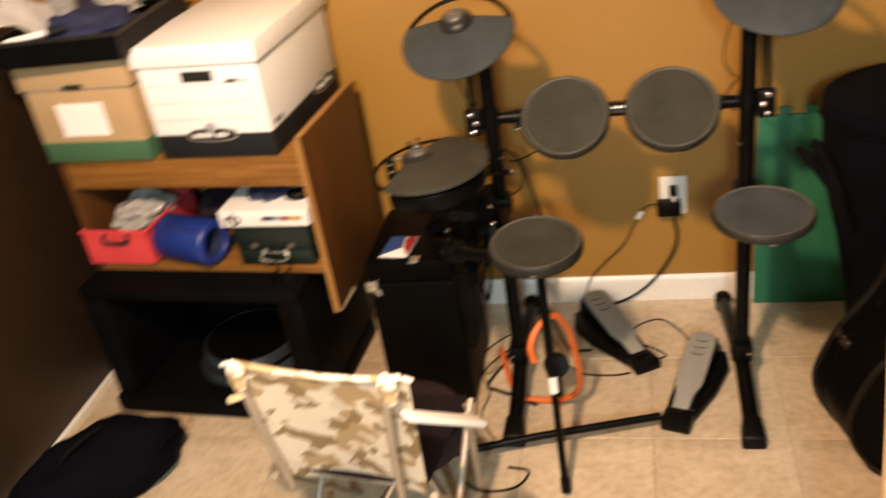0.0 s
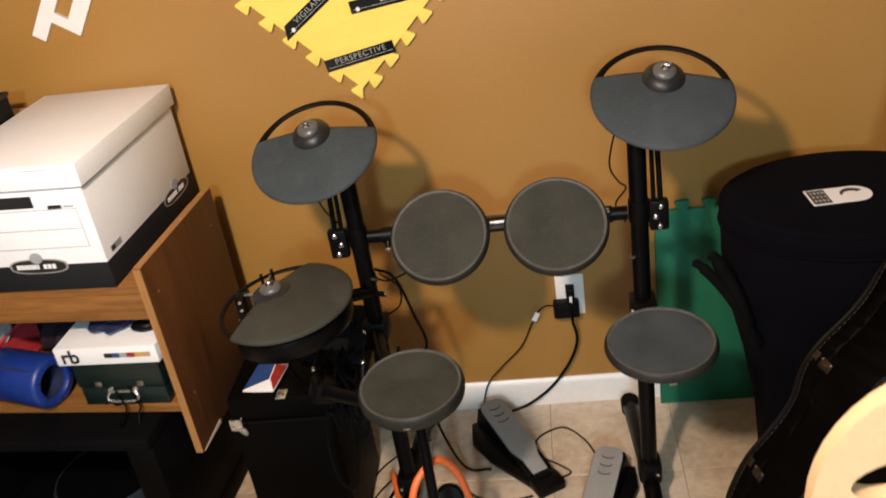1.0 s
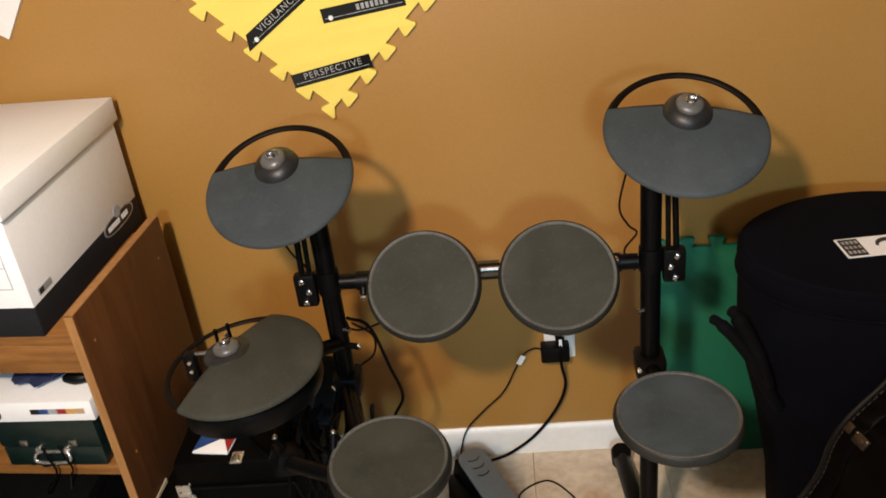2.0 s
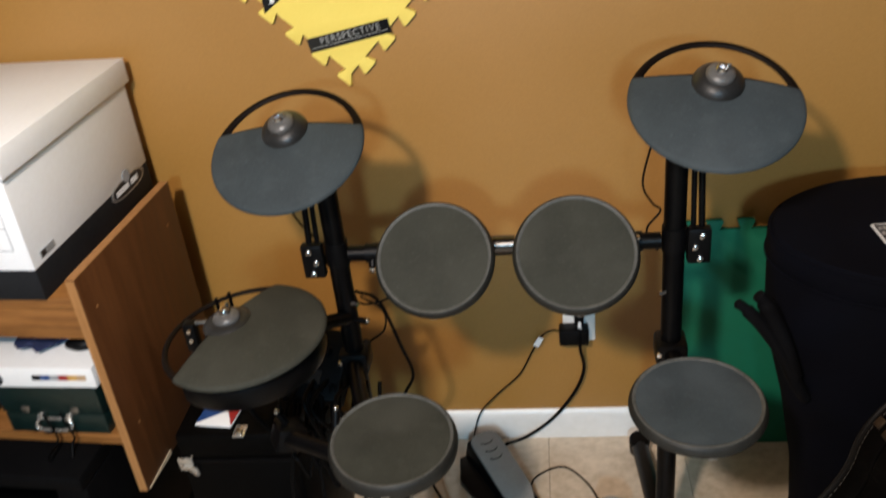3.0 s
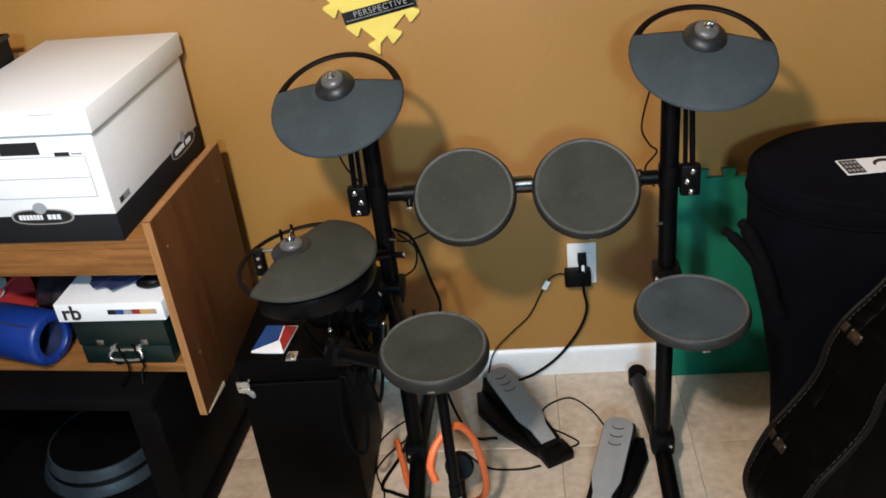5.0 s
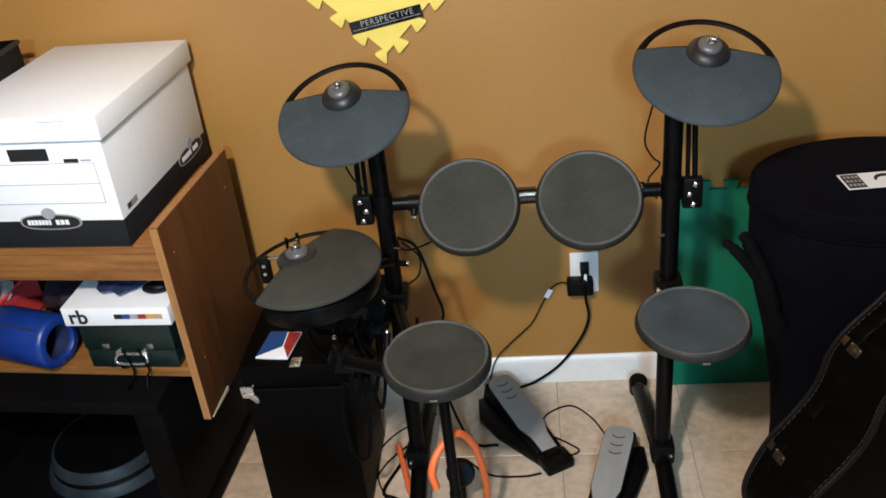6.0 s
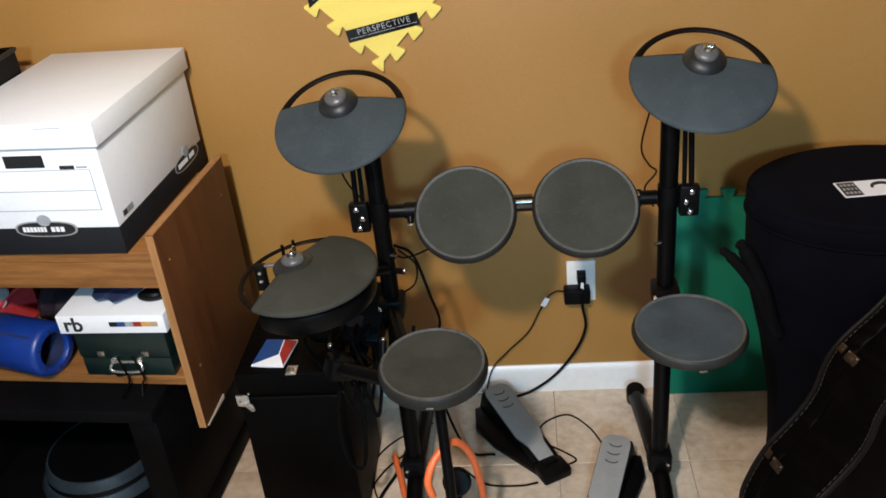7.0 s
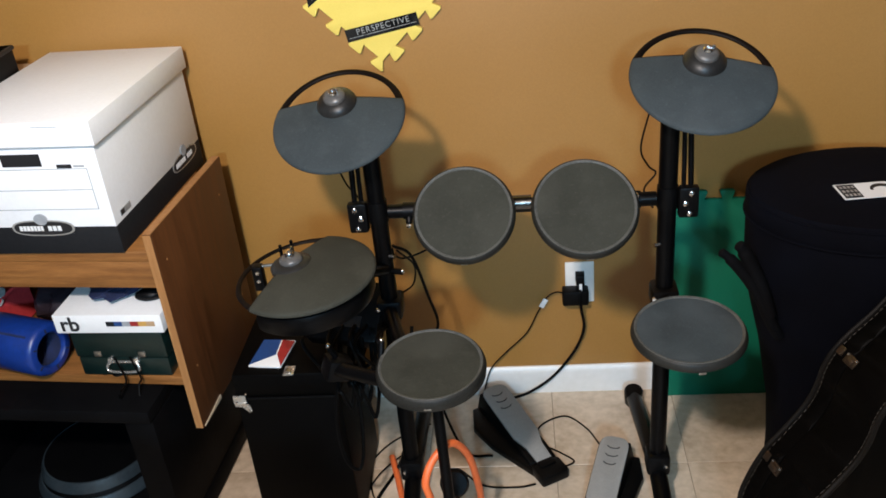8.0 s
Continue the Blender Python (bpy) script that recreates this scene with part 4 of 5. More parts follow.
random.seed(5)
for k in range(7):
    x = 0.145 + 0.024 * k
    y0 = 1.505 + 0.013 * (k % 3)
    cable("module_cable", "thin black cable hanging from the drum module", [(x, 1.57, 0.516), (x - 0.01 + 0.02 * (k % 2), y0 - 0.033, 0.549 - 0.022 * (k % 3)), (x + 0.027, y0 - 0.027, 0.462),
          (x + 0.013, y0, 0.452 - 0.010 * (k % 3)), (x + 0.033, y0 + 0.055, 0.445), (x + 0.038, 1.593, 0.494)], 0.0037)
for k in range(4):
    x = 0.186 + 0.018 * k + random.uniform(-0.006, 0.008)
    lo = random.uniform(0.31, 0.40)
    cable("module_cable", "black cable hanging in a loop beside the case", [(x, 1.54, 0.505), (x - 0.004, 1.490 + 0.006 * (k % 3), 0.43), (x + 0.004, 1.480 + 0.008 * (k % 2), lo + 0.04), (x + 0.016, 1.485, lo),
          (x + 0.028, 1.495, lo + 0.055), (x + 0.024, 1.515, 0.43), (x + 0.022, 1.56, 0.516)], 0.0038)
cable("module_cable", "black cable looping down beside the case", [(0.193, 1.506, 0.483), (0.172, 1.479, 0.363), (0.177, 1.473, 0.254), (0.204, 1.484, 0.222), (0.215, 1.506, 0.320), (0.204, 1.539, 0.451)], 0.004)
cable("cymbal_cable", "thin black cable running up the rack post", [(0.796, 1.631, 0.919), (0.779, 1.626, 0.843), (0.793, 1.628, 0.805), (0.807, 1.628, 0.789), (0.787, 1.626, 0.761), (0.792, 1.626, 0.734), (0.804, 1.628, 0.718)], 0.0018)
cable("cymbal_cable", "thin black cable below the cymbal pad", [(0.227, 1.571, 0.876), (0.237, 1.604, 0.810), (0.255, 1.615, 0.772), (0.270, 1.610, 0.723)], 0.0018)
cable("pad_cable", "thin black cable from the tom pad to the module", [(0.428, 1.604, 0.701), (0.373, 1.637, 0.647), (0.324, 1.642, 0.625), (0.308, 1.615, 0.647), (0.306, 1.604, 0.669)], 0.002)
cable("pad_cable", "black cable looping behind the rack post", [(0.306, 1.615, 0.669), (0.335, 1.648, 0.625), (0.357, 1.669, 0.516), (0.368, 1.691, 0.429), (0.340, 1.702, 0.352), (0.351, 1.724, 0.189), (0.395, 1.746, 0.020), (0.460, 1.746, 0.004)], 0.0032)
cable("pad_cable", "black cable loop behind the rack post", [(0.313, 1.615, 0.658), (0.335, 1.669, 0.592), (0.324, 1.702, 0.527), (0.297, 1.680, 0.516)], 0.002)

# ---- pedals ----
def pedal(label, heel, toe, w, side):
    """Silent drum pedal: sloping grey footboard over a black wedge base with a heel block."""
    h, t_ = Vector((*heel, 0)), Vector((*toe, 0))
    L_ = (t_ - h).length
    yaw = math.degrees(math.atan2((t_ - h).y, (t_ - h).x)) - 90
    t = thing("foot_pedal", label, "pedal", m=pose(*heel, 0, 0, 0, yaw))
    a = w / 2
    wide = [(-a * 1.02, 0.04), (a * 1.02, 0.04), (a * (1.9 if side > 0 else 1.1), L_ * 0.50), (a * (2.2 if side > 0 else 1.1), L_ * 0.80), (a * (1.6 if side > 0 else 1.0), L_), (-a * (1.6 if side < 0 else 1.0), L_), (-a * (2.45 if side < 0 else 1.1), L_ * 0.80), (-a * (2.2 if side < 0 else 1.1), L_ * 0.55)]
    part("base", slab(wide, 0.020, 0.004, m=pose(0, 0, 0.001)), BLACKPLASTIC, t)
    part("riser", hexa([(-a * 1.0, 0.06, 0.020), (a * 1.0, 0.06, 0.020), (a * 1.25, L_ - 0.002, 0.020), (-a * 1.25, L_ - 0.002, 0.020), (-a * 0.98, 0.06, 0.026), (a * 0.98, 0.06, 0.026), (a * 1.0, L_ - 0.004, 0.064), (-a * 1.0, L_ - 0.004, 0.064)], 0.003), BLACKPLASTIC, t)
    part("heel_block", box(-a * 1.05, a * 1.05, -0.002, 0.050, 0.001, 0.030, 0.006), BLACKPLASTIC, t)
    slope = math.degrees(math.atan2(0.044, L_ - 0.05))
    ln = (L_ - 0.045) / math.cos(radians(slope))
    out = [(-a * 0.55, 0.0), (a * 0.55, 0.0), (a * 0.62, ln * 0.22), (a * 0.98, ln * 0.36), (a * 1.0, ln * 0.88)] + [(a * math.cos(q) ** 0.6 if q < 1.57 else -a * abs(math.cos(q)) ** 0.6, ln * (0.88 + 0.12 * math.sin(q) ** 0.8)) for q in [0.35 + 2.44 * k / 9 for k in range(10)]] + [(-a * 1.0, ln * 0.88), (-a * 0.98, ln * 0.36), (-a * 0.62, ln * 0.22)]
    fb_ = part("footboard", slab(out, 0.006, 0.0018, m=pose(0, 0.040, 0.0255, slope)), GREYPLATE, t, "sloping grey footboard")
    part("footboard_edge", slab([(x * 1.05, y * 1.008 - 0.001) for x, y in out], 0.004, 0.001, m=pose(0, 0.040, 0.0225, slope)), BLACKPLASTIC, t)
    for k in range(3):
        y = ln * (0.70 + 0.085 * k)
        part("tread_mark", tube(curve_points([(-a * 0.42, y + 0.006, 0.006), (-a * 0.2, y + 0.001, 0.0062), (a * 0.2, y + 0.001, 0.0062), (a * 0.42, y + 0.006, 0.006)], 4), 0.0013, 6), INK, fb_, m=pose(0, 0.040, 0.0255, slope))
    part("hinge_block", box(-a * 0.6, a * 0.6, 0.030, 0.052, 0.024, 0.034, 0.003), BLACKPLASTIC, t)
    return t


pedal("grey and black hi-hat pedal on the floor", (0.607, 1.655), (0.455, 1.928), 0.069, -1)
pedal("grey and black kick pedal on the floor", (0.660, 1.428), (0.752, 1.728), 0.067, 1)
solid("floor_bar", tube([(0.063, 1.291, 0.032), (0.344, 1.365, 0.043), (0.630, 1.445, 0.037)], 0.0095, 12), BLACKMETAL, "long thin black bar joining rack and kick pedal on the floor", "bar")

# ---- orange cord and loose cables on the floor ----
solid("orange_cord", tube(curve_points([(0.215, 1.742, 0.012), (0.234, 1.680, 0.010), (0.260, 1.590, 0.010), (0.292, 1.545, 0.010), (0.365, 1.528, 0.016), (0.424, 1.508, 0.048), (0.446, 1.476, 0.120), (0.444, 1.432, 0.240), (0.434, 1.394, 0.335), (0.410, 1.358, 0.392), (0.379, 1.326, 0.382), (0.364, 1.304, 0.350), (0.369, 1.302, 0.312)], 8), 0.0074, 12), ORANGE, "stiff orange cord looped up behind the snare prop", "cord")
cable("floor_cable", "thin black cable curled on the floor", [(0.508, 1.767, 0.004), (0.560, 1.708, 0.004), (0.614, 1.702, 0.004), (0.652, 1.720, 0.004), (0.625, 1.749, 0.004), (0.576, 1.790, 0.004), (0.576, 1.849, 0.004), (0.639, 1.885, 0.004), (0.689, 1.838, 0.004), (0.716, 1.767, 0.013)], 0.0022)
cable("floor_cable", "thin black cable on the floor beside the pedal", [(0.387, 1.696, 0.004), (0.441, 1.647, 0.004), (0.517, 1.640, 0.004), (0.560, 1.647, 0.006)], 0.0025)
cable("floor_cable", "black cable bent on the floor by the rack leg", [(0.279, 1.732, 0.097), (0.230, 1.696, 0.009), (0.195, 1.602, 0.006), (0.225, 1.577, 0.006), (0.279, 1.551, 0.006), (0.328, 1.520, 0.006)], 0.0042)
cable("floor_cable", "thin black cable curled beside the case", [(0.268, 1.767, 0.022), (0.193, 1.696, 0.005), (0.166, 1.609, 0.004), (0.176, 1.520, 0.004), (0.182, 1.444, 0.004)], 0.002)
cable("floor_cable", "thin black cable beside the case", [(0.171, 1.743, 0.065), (0.176, 1.647, 0.006), (0.203, 1.571, 0.004), (0.193, 1.482, 0.004), (0.236, 1.393, 0.004)], 0.002)
cable("floor_cable", "thin dark cable curled in front of the rack", [(0.171, 1.266, 0.004), (0.225, 1.228, 0.004), (0.301, 1.240, 0.004), (0.328, 1.291, 0.004), (0.279, 1.304, 0.004)], 0.003)

cable("floor_cable", "thin black cable straying over the floor by the wall", [(0.30, 1.868, 0.004), (0.226, 1.820, 0.004), (0.180, 1.766, 0.004), (0.152, 1.692, 0.004)], 0.002)

# ---- wall outlet ----
wo = thing("wall_outlet", "white wall outlet plate with a plug and adapter", "outlet", (0.688, 2.0, 0.331))
part("plate", box(-0.035, 0.035, -0.006, -0.0002, -0.0572, 0.0572, 0.0022), WHITE, wo)
for z in (0.020, -0.020):
    part("socket", box(-0.015, 0.015, -0.0072, -0.0058, z - 0.013, z + 0.013, 0.0008), WHITE, wo)
part("screw", lathe([(0, 0), (0.003, 0), (0.0025, 0.001), (0, 0.001)], 10, m=pose(0, -0.0062, 0, 90)), STEEL, wo)
plug = part("plug", hexa([(-0.010, -0.034, 0.006), (0.010, -0.034, 0.006), (0.011, -0.0073, 0.008), (-0.011, -0.0073, 0.008), (-0.010, -0.030, 0.032), (0.010, -0.030, 0.032), (0.011, -0.0073, 0.034), (-0.011, -0.0073, 0.034)], 0.002), BLACKPLASTIC, wo, "black mains plug")
# white bar that draws the highlight on the black plug
part("plug_highlight", box(-0.003, 0.004, -0.0385, -0.0345, -0.012, 0.014, 0.001), PAPER, plug, "white bar drawn as the highlight on the plug")
part("adapter", box(-0.044, 0.020, -0.042, -0.0075, -0.046, -0.005, 0.005), BLACKPLASTIC, wo, "black power adapter")
cable("mains_cable", "black mains cable hanging from the outlet to the floor", [(0.688, 1.970, 0.339), (0.688, 1.957, 0.312), (0.689, 1.958, 0.274), (0.696, 1.978, 0.206), (0.673, 1.981, 0.138), (0.619, 1.979, 0.062), (0.555, 1.966, 0.020), (0.50, 1.955, 0.006), (0.46, 1.93, 0.005)], 0.0038)
cable("adapter_cable", "thin black adapter cable hanging along the wall", [(0.646, 1.972, 0.317), (0.628, 1.98, 0.314), (0.606, 1.985, 0.296), (0.583, 1.988, 0.252), (0.552, 1.989, 0.189), (0.50, 1.987, 0.136), (0.458, 1.98, 0.090), (0.44, 1.972, 0.040), (0.435, 1.96, 0.006)], 0.0018)
solid("cable_tag", box(-0.013, 0.013, -0.0012, 0.0012, -0.0065, 0.0065, 0.0005), PAPER, "small white paper tag on the adapter cable", "tag", m=pose(0.598, 1.984, 0.281, 0, -62, 0))

# ---- foam tiles ----
def foam_outline(L_, n, h, plain=()):
    """Square with dovetail tabs along all four edges."""
    p = L_ / n
    out = []
    for k in range(4):
        c, s = math.cos(k * math.pi / 2), math.sin(k * math.pi / 2)
        pts = [(-L_ / 2, -L_ / 2)]
        for i in range(0 if k in plain else n):
            m_ = -L_ / 2 + (i + (0.54, 0.54, 0.96, 0.96)[k]) * p
            pts += [(m_ - p * 0.17, -L_ / 2), (m_ - p * 0.28, -L_ / 2 - h * 0.86), (m_ - p * 0.22, -L_ / 2 - h), (m_ + p * 0.22, -L_ / 2 - h), (m_ + p * 0.28, -L_ / 2 - h * 0.86), (min(m_ + p * 0.17, L_ / 2 - 0.0005), -L_ / 2)]
        out += [(x * c - y * s, x * s + y * c) for x, y in pts]
    return out


yt = thing("foam_tile", "yellow interlocking foam tile hung diamond-wise on the wall", "foam tile", m=pose(0.2725, 1.9985, 1.352, 90, 0, 0) @ pose(0, 0, 0, 0, 0, 45))
part("foam", slab(foam_outline(0.61, 10, 0.022), 0.011, 0.0012), YELLOW, yt)


def strip_label(word, place, turn, length, h=0.027, point=False, pin=True):
    """Glossy black strip with silver lettering and a rule beneath."""
    t = thing("word_strip", "glossy black word strip on the yellow foam tile", "label", group="word strips", m=pose(place[0], 1.9868, place[1], 90, 0, 0) @ pose(0, 0, 0, 0, 0, turn))
    a = length / 2
    out = [(-a, -h / 2), (a, -h / 2), (a, h / 2), (-a, h / 2)]
    if point:
        out = [(-a - 0.012, -h / 2), (a, -h / 2), (a, h / 2), (-a + 0.006, h / 2)]
    part("strip", slab(out, 0.0012), GLOSSBLACK, t)
    if word:
        part("lettering", text_mesh(word, 0.0178, pose(0.003, 0.0035, 0.0013), space=1.18), SILVER, t, "silver lettering")
    else:
        for k in range(7):
            part("lettering_bar", box(-0.012 + k * 0.009, -0.006 + k * 0.009, -0.002, 0.009, 0.0012, 0.0017), SILVER, t)
    if pin:
        part("pin", lathe([(0, 0), (0.005, 0), (0.004, 0.003), (0, 0.0035)], 14, m=pose(-a + 0.016, -0.006, 0.0013)), PAPER, t, "round white pin")
    part("rule", box(-a * 0.93, a * 0.93, -0.0068, -0.0056, 0.0012, 0.0017), SILVER, t, "thin silver rule")
    return t


strip_label("PERSPECTIVE", (0.279, 0.994), 10.5, 0.160, pin=False)
strip_label("VIGILANCE", (0.195, 1.110), 35, 0.158, point=True)
strip_label("", (0.357, 1.110), 7, 0.160)
strip_label("", (0.28, 1.29), 0, 0.13)

gt = thing("foam_tile", "green interlocking foam tile leaning upright against the wall", "foam tile", m=pose(1.172, 1.975, 0.277, 88.6, 0, 0))
part("foam", slab(foam_outline(0.551, 9, 0.0215, (0, 3)), 0.012, 0.0012), GREEN, gt)

# white letter on the wall
lt = thing("wall_letter", "white painted wooden letter hung aslant on the wall", "letter", m=pose(-0.442, 1.9985, 1.128, 90, 0, 0) @ pose(0, 0, 0, 0, 0, -34))
letter = slab([(0, 0), (0.032, 0), (0.032, 0.049), (0.0995, 0.049), (0.0995, 0.158), (0.0, 0.158)], 0.010)
for co, no in (((0.032, 0, 0), (1, 0, 0)), ((0.064, 0, 0), (1, 0, 0)), ((0, 0.072, 0), (0, 1, 0)), ((0, 0.128, 0), (0, 1, 0))):
    bmesh.ops.bisect_plane(letter, geom=letter.verts[:] + letter.edges[:] + letter.faces[:], plane_co=co, plane_no=no)
counter = [f for f in letter.faces if abs(f.normal.z) > 0.9 and 0.032 < f.calc_center_median().x < 0.064 and 0.072 < f.calc_center_median().y < 0.128]
bmesh.ops.delete(letter, geom=counter, context="FACES_ONLY")
edges = [e for e in letter.edges if e.is_boundary]
bmesh.ops.bridge_loops(letter, edges=edges)
part("letter", letter, WHITE, lt, smooth=False)

# ---- drum bag ----
bag = thing("drum_bag", "large round black nylon drum bag standing by the wall", "bag", m=pose(1.226, 1.668, 0) @ Matrix.Scale(1.108, 4))
OVAL = Matrix.Diagonal((1, 0.76, 1, 1))
part("body", lathe([(0, 0.0), (0.120, 0.0), (0.136, 0.012), (0.138, 0.10), (0.146, 0.20), (0.172, 0.34), (0.200, 0.45), (0.211, 0.52), (0.214, 0.600), (0.210, 0.612)], 56, m=OVAL), CORDURA, bag)
part("lid", lathe([(0.2135, 0.606), (0.2165, 0.612), (0.2165, 0.640), (0.208, 0.652), (0.15, 0.658), (0, 0.660)], 56, m=OVAL), CORDURA, bag, "zipped round lid")
for z, r in ((0.608, 0.2165), (0.645, 0.2135)):
    part("piping", tube([(r * math.cos(2 * math.pi * k / 56), 0.76 * r * math.sin(2 * math.pi * k / 56), z) for k in range(57)], 0.0026, 8), CORDURA, bag)
BM = pose(-0.028, -0.036, 0.6605, 0, 0, 4)
cap = [(0.024 + 0.027 * math.cos(a), 0.027 * math.sin(a)) for a in [math.pi * (k / 12 - 0.5) for k in range(13)]]
part("badge", slab([(-0.052, -0.027)] + cap + [(-0.052, 0.027)], 0.0012, m=BM), PAPER, bag, "white woven badge with one round end")
part("badge_panel", slab([(-0.049, -0.024), (-0.020, -0.024), (-0.020, 0.024), (-0.049, 0.024)], 0.0016, m=BM), CARDGREY, bag)
for k in range(3):
    for q in range(4):
        y = 0.014 - 0.014 * k
        part("badge_bar", slab([(-0.046 + 0.0065 * q, y - 0.004), (-0.042 + 0.0065 * q, y - 0.004), (-0.042 + 0.0065 * q, y + 0.004), (-0.046 + 0.0065 * q, y + 0.004)], 0.0020, m=BM), CLEAR, bag)
moon = [(0.020 + 0.020 * math.cos(a), 0.020 * math.sin(a)) for a in [math.pi * (0.15 + 0.85 * k / 10) for k in range(11)]]
moon += [(0.018 + 0.014 * math.cos(a), -0.002 + 0.012 * math.sin(a)) for a in [math.pi * (1.0 - 0.80 * k / 10) for k in range(11)]]
part("badge_mark", slab(moon, 0.0016, m=BM), INK, bag)
part("strap_loop", tube(curve_points([(-0.276, -0.085, 0.585), (-0.262, -0.086, 0.574), (-0.238, -0.089, 0.546), (-0.208, -0.095, 0.500), (-0.186, -0.098, 0.45), (-0.165, -0.085, 0.41)], 6), [0.004] + [0.0075] * 6 + [0.010] * 24, 12), STRAP, bag, "padded strap loop")
part("strap_loop", tube(curve_points([(-0.247, -0.083, 0.596), (-0.237, -0.083, 0.584), (-0.222, -0.085, 0.553), (-0.204, -0.091, 0.512), (-0.188, -0.097, 0.46)], 6), [0.006] + [0.0095] * 6 + [0.0125] * 18, 12), STRAP, bag, "padded strap loop")
part("front_pocket", blob(0.11, 0.03, 0.13, 3, 0.12, 3), CORDURA, bag, "soft front pocket", m=pose(0.02, -0.150, 0.36, -10))

# ---- guitar case ----
th_ = radians(72.4)
e_ = Vector((0.965, 0.262, 0))
ax = e_ * math.cos(th_) + Vector((0, 0, math.sin(th_)))
up_ = -e_ * math.sin(th_) + Vector((0, 0, math.cos(th_)))
nn = Vector((0.262, -0.965, 0))
GM = Matrix(((ax.x, up_.x, nn.x, 1.089), (ax.y, up_.y, nn.y, 1.433), (ax.z, up_.z, nn.z, -0.004), (0, 0, 0, 1))) @ Matrix.Scale(1.07, 4)
gc = thing("guitar_case", "black hard guitar case with stitched edges leaning on the bag", "guitar case", m=GM)
hw = [(0.0, 0.020), (0.010, 0.052), (0.032, 0.092), (0.072, 0.138), (0.125, 0.170), (0.18, 0.174), (0.24, 0.165), (0.29, 0.144), (0.34, 0.126), (0.38, 0.121), (0.42, 0.125), (0.455, 0.121), (0.49, 0.106), (0.53, 0.082), (0.57, 0.064), (0.61, 0.055), (0.66, 0.052), (0.80, 0.050), (0.93, 0.058), (0.985, 0.052), (1.0, 0.036)]
sm = [(p.x, p.y) for p in curve_points([(u, w, 0) for u, w in hw], 4)]
outl = sm + [(u, -w) for u, w in sm[::-1]]
part("body", slab(outl, 0.108, 0.005, m=pose(0, 0, 0.022)), TOLEX, gc)
part("lid", slab([(u, v) for u, v in outl], 0.040, 0.005, m=pose(0, 0, -0.0185)), TOLEX, gc)
for w_, nm in ((-0.0185, "binding"), (0.130, "binding")):
    part(nm, tube([(u, v, w_) for u, v in outl + outl[:1]], 0.0048, 8), CASEEDGE, gc, "raised dark edge binding")


def stitches(w_, lift):
    bm = None
    pts = [Vector((u, v, w_)) for u, v in sm]
    for i in range(0, len(pts) - 1):
        a, b = pts[i], pts[i + 1]
        d = (b - a)
        k = max(1, int(d.length / 0.0075))
        nrm = Vector((-d.y, d.x, 0)).normalized()
        for j in range(k):
            p, q = a + d * ((j + 0.15) / k) + nrm * lift, a + d * ((j + 0.8) / k) + nrm * lift
            bm = tube([p, q], 0.0006, 4, bm)
    return bm


tagged(part("stitching", stitches(-0.011, 0.0004), STITCH, gc, "row of pale stitches"), kind="stuff")
tagged(part("stitching", stitches(0.1225, 0.0004), STITCH, gc, "row of pale stitches"), kind="stuff")
for u, v, a in ((0.235, 0.1665, -12), (0.462, 0.1195, -22)):
    la = part("latch", box(-0.009, 0.009, 0.0, 0.004, -0.014, 0.014, 0.0015), TARNISH, gc, "tarnished steel latch", m=pose(u, v - 0.001, 0.024, 0, 0, a))
    part("latch_lever", box(-0.005, 0.005, 0.004, 0.007, -0.009, 0.008, 0.0016), TARNISH, la)
    for k in (-0.011, 0.011):
        part("rivet", lathe([(0, 0), (0.0022, 0), (0.0015, 0.0015), (0, 0.0016)], 8, m=pose(0.006, 0.004, k, -90)), BRIGHTSTEEL, la)
    part("catch_plate", box(-0.008, 0.008, 0.0, 0.0035, -0.008, 0.006, 0.0012), TARNISH, gc, m=pose(u + 0.002, v - 0.0015, -0.004, 0, 0, a))

# ---- camouflage child's chair ----
ch = thing("folding_chair", "small folding chair with camouflage fabric back and arms", "chair", m=pose(0.062, 0.925, -0.034, 0, 0, -8) @ Matrix.Diagonal((1.07, 1.0, 1.0, 1.0)))
TLx, TRx = -0.152, 0.142
nb = 12
back = bmesh.new()
g = []
for j in range(9):
    w = j / 8
    row = []
    for i in range(nb + 1):
        u = i / nb
        x = TLx + (TRx - TLx) * u
        sag = 0.036 * (1 - (2 * u - 1) ** 2)
        z = 0.352 + 0.293 * w - (0.044 * (1 - (2 * u - 1) ** 2) * w) - 0.026 * (1 - (2 * u - 1) ** 2) * (1 - w)
        y = 0.006 - 0.032 * w + sag
        row.append(back.verts.new((x * (0.90 + 0.10 * w if x < 0 else 0.98 + 0.14 * w), y, z)))
    g.append(row)
for j in range(8):
    for i in range(nb):
        back.faces.new((g[j][i], g[j][i + 1], g[j + 1][i + 1], g[j + 1][i]))
bmesh.ops.solidify(back, geom=back.faces[:], thickness=0.004)
part("backrest", back, CAMO, ch, "camouflage fabric backrest")
hem = [tuple(Vector((TLx + (TRx - TLx) * i / nb, -0.026 + 0.036 * (1 - (2 * i / nb - 1) ** 2), 0.645 - 0.044 * (1 - (2 * i / nb - 1) ** 2)))) for i in range(nb + 1)]
part("hem", tube(hem, 0.0065, 10), CAMO, ch)
for s in (-1, 1):
    part("corner_pocket", blob(0.0175, 0.009, 0.036, 2 + s, 0.10, 3), CAMO, ch, "fabric pocket over the tube end", m=pose(0.122 if s > 0 else -0.143, -0.028, 0.618))
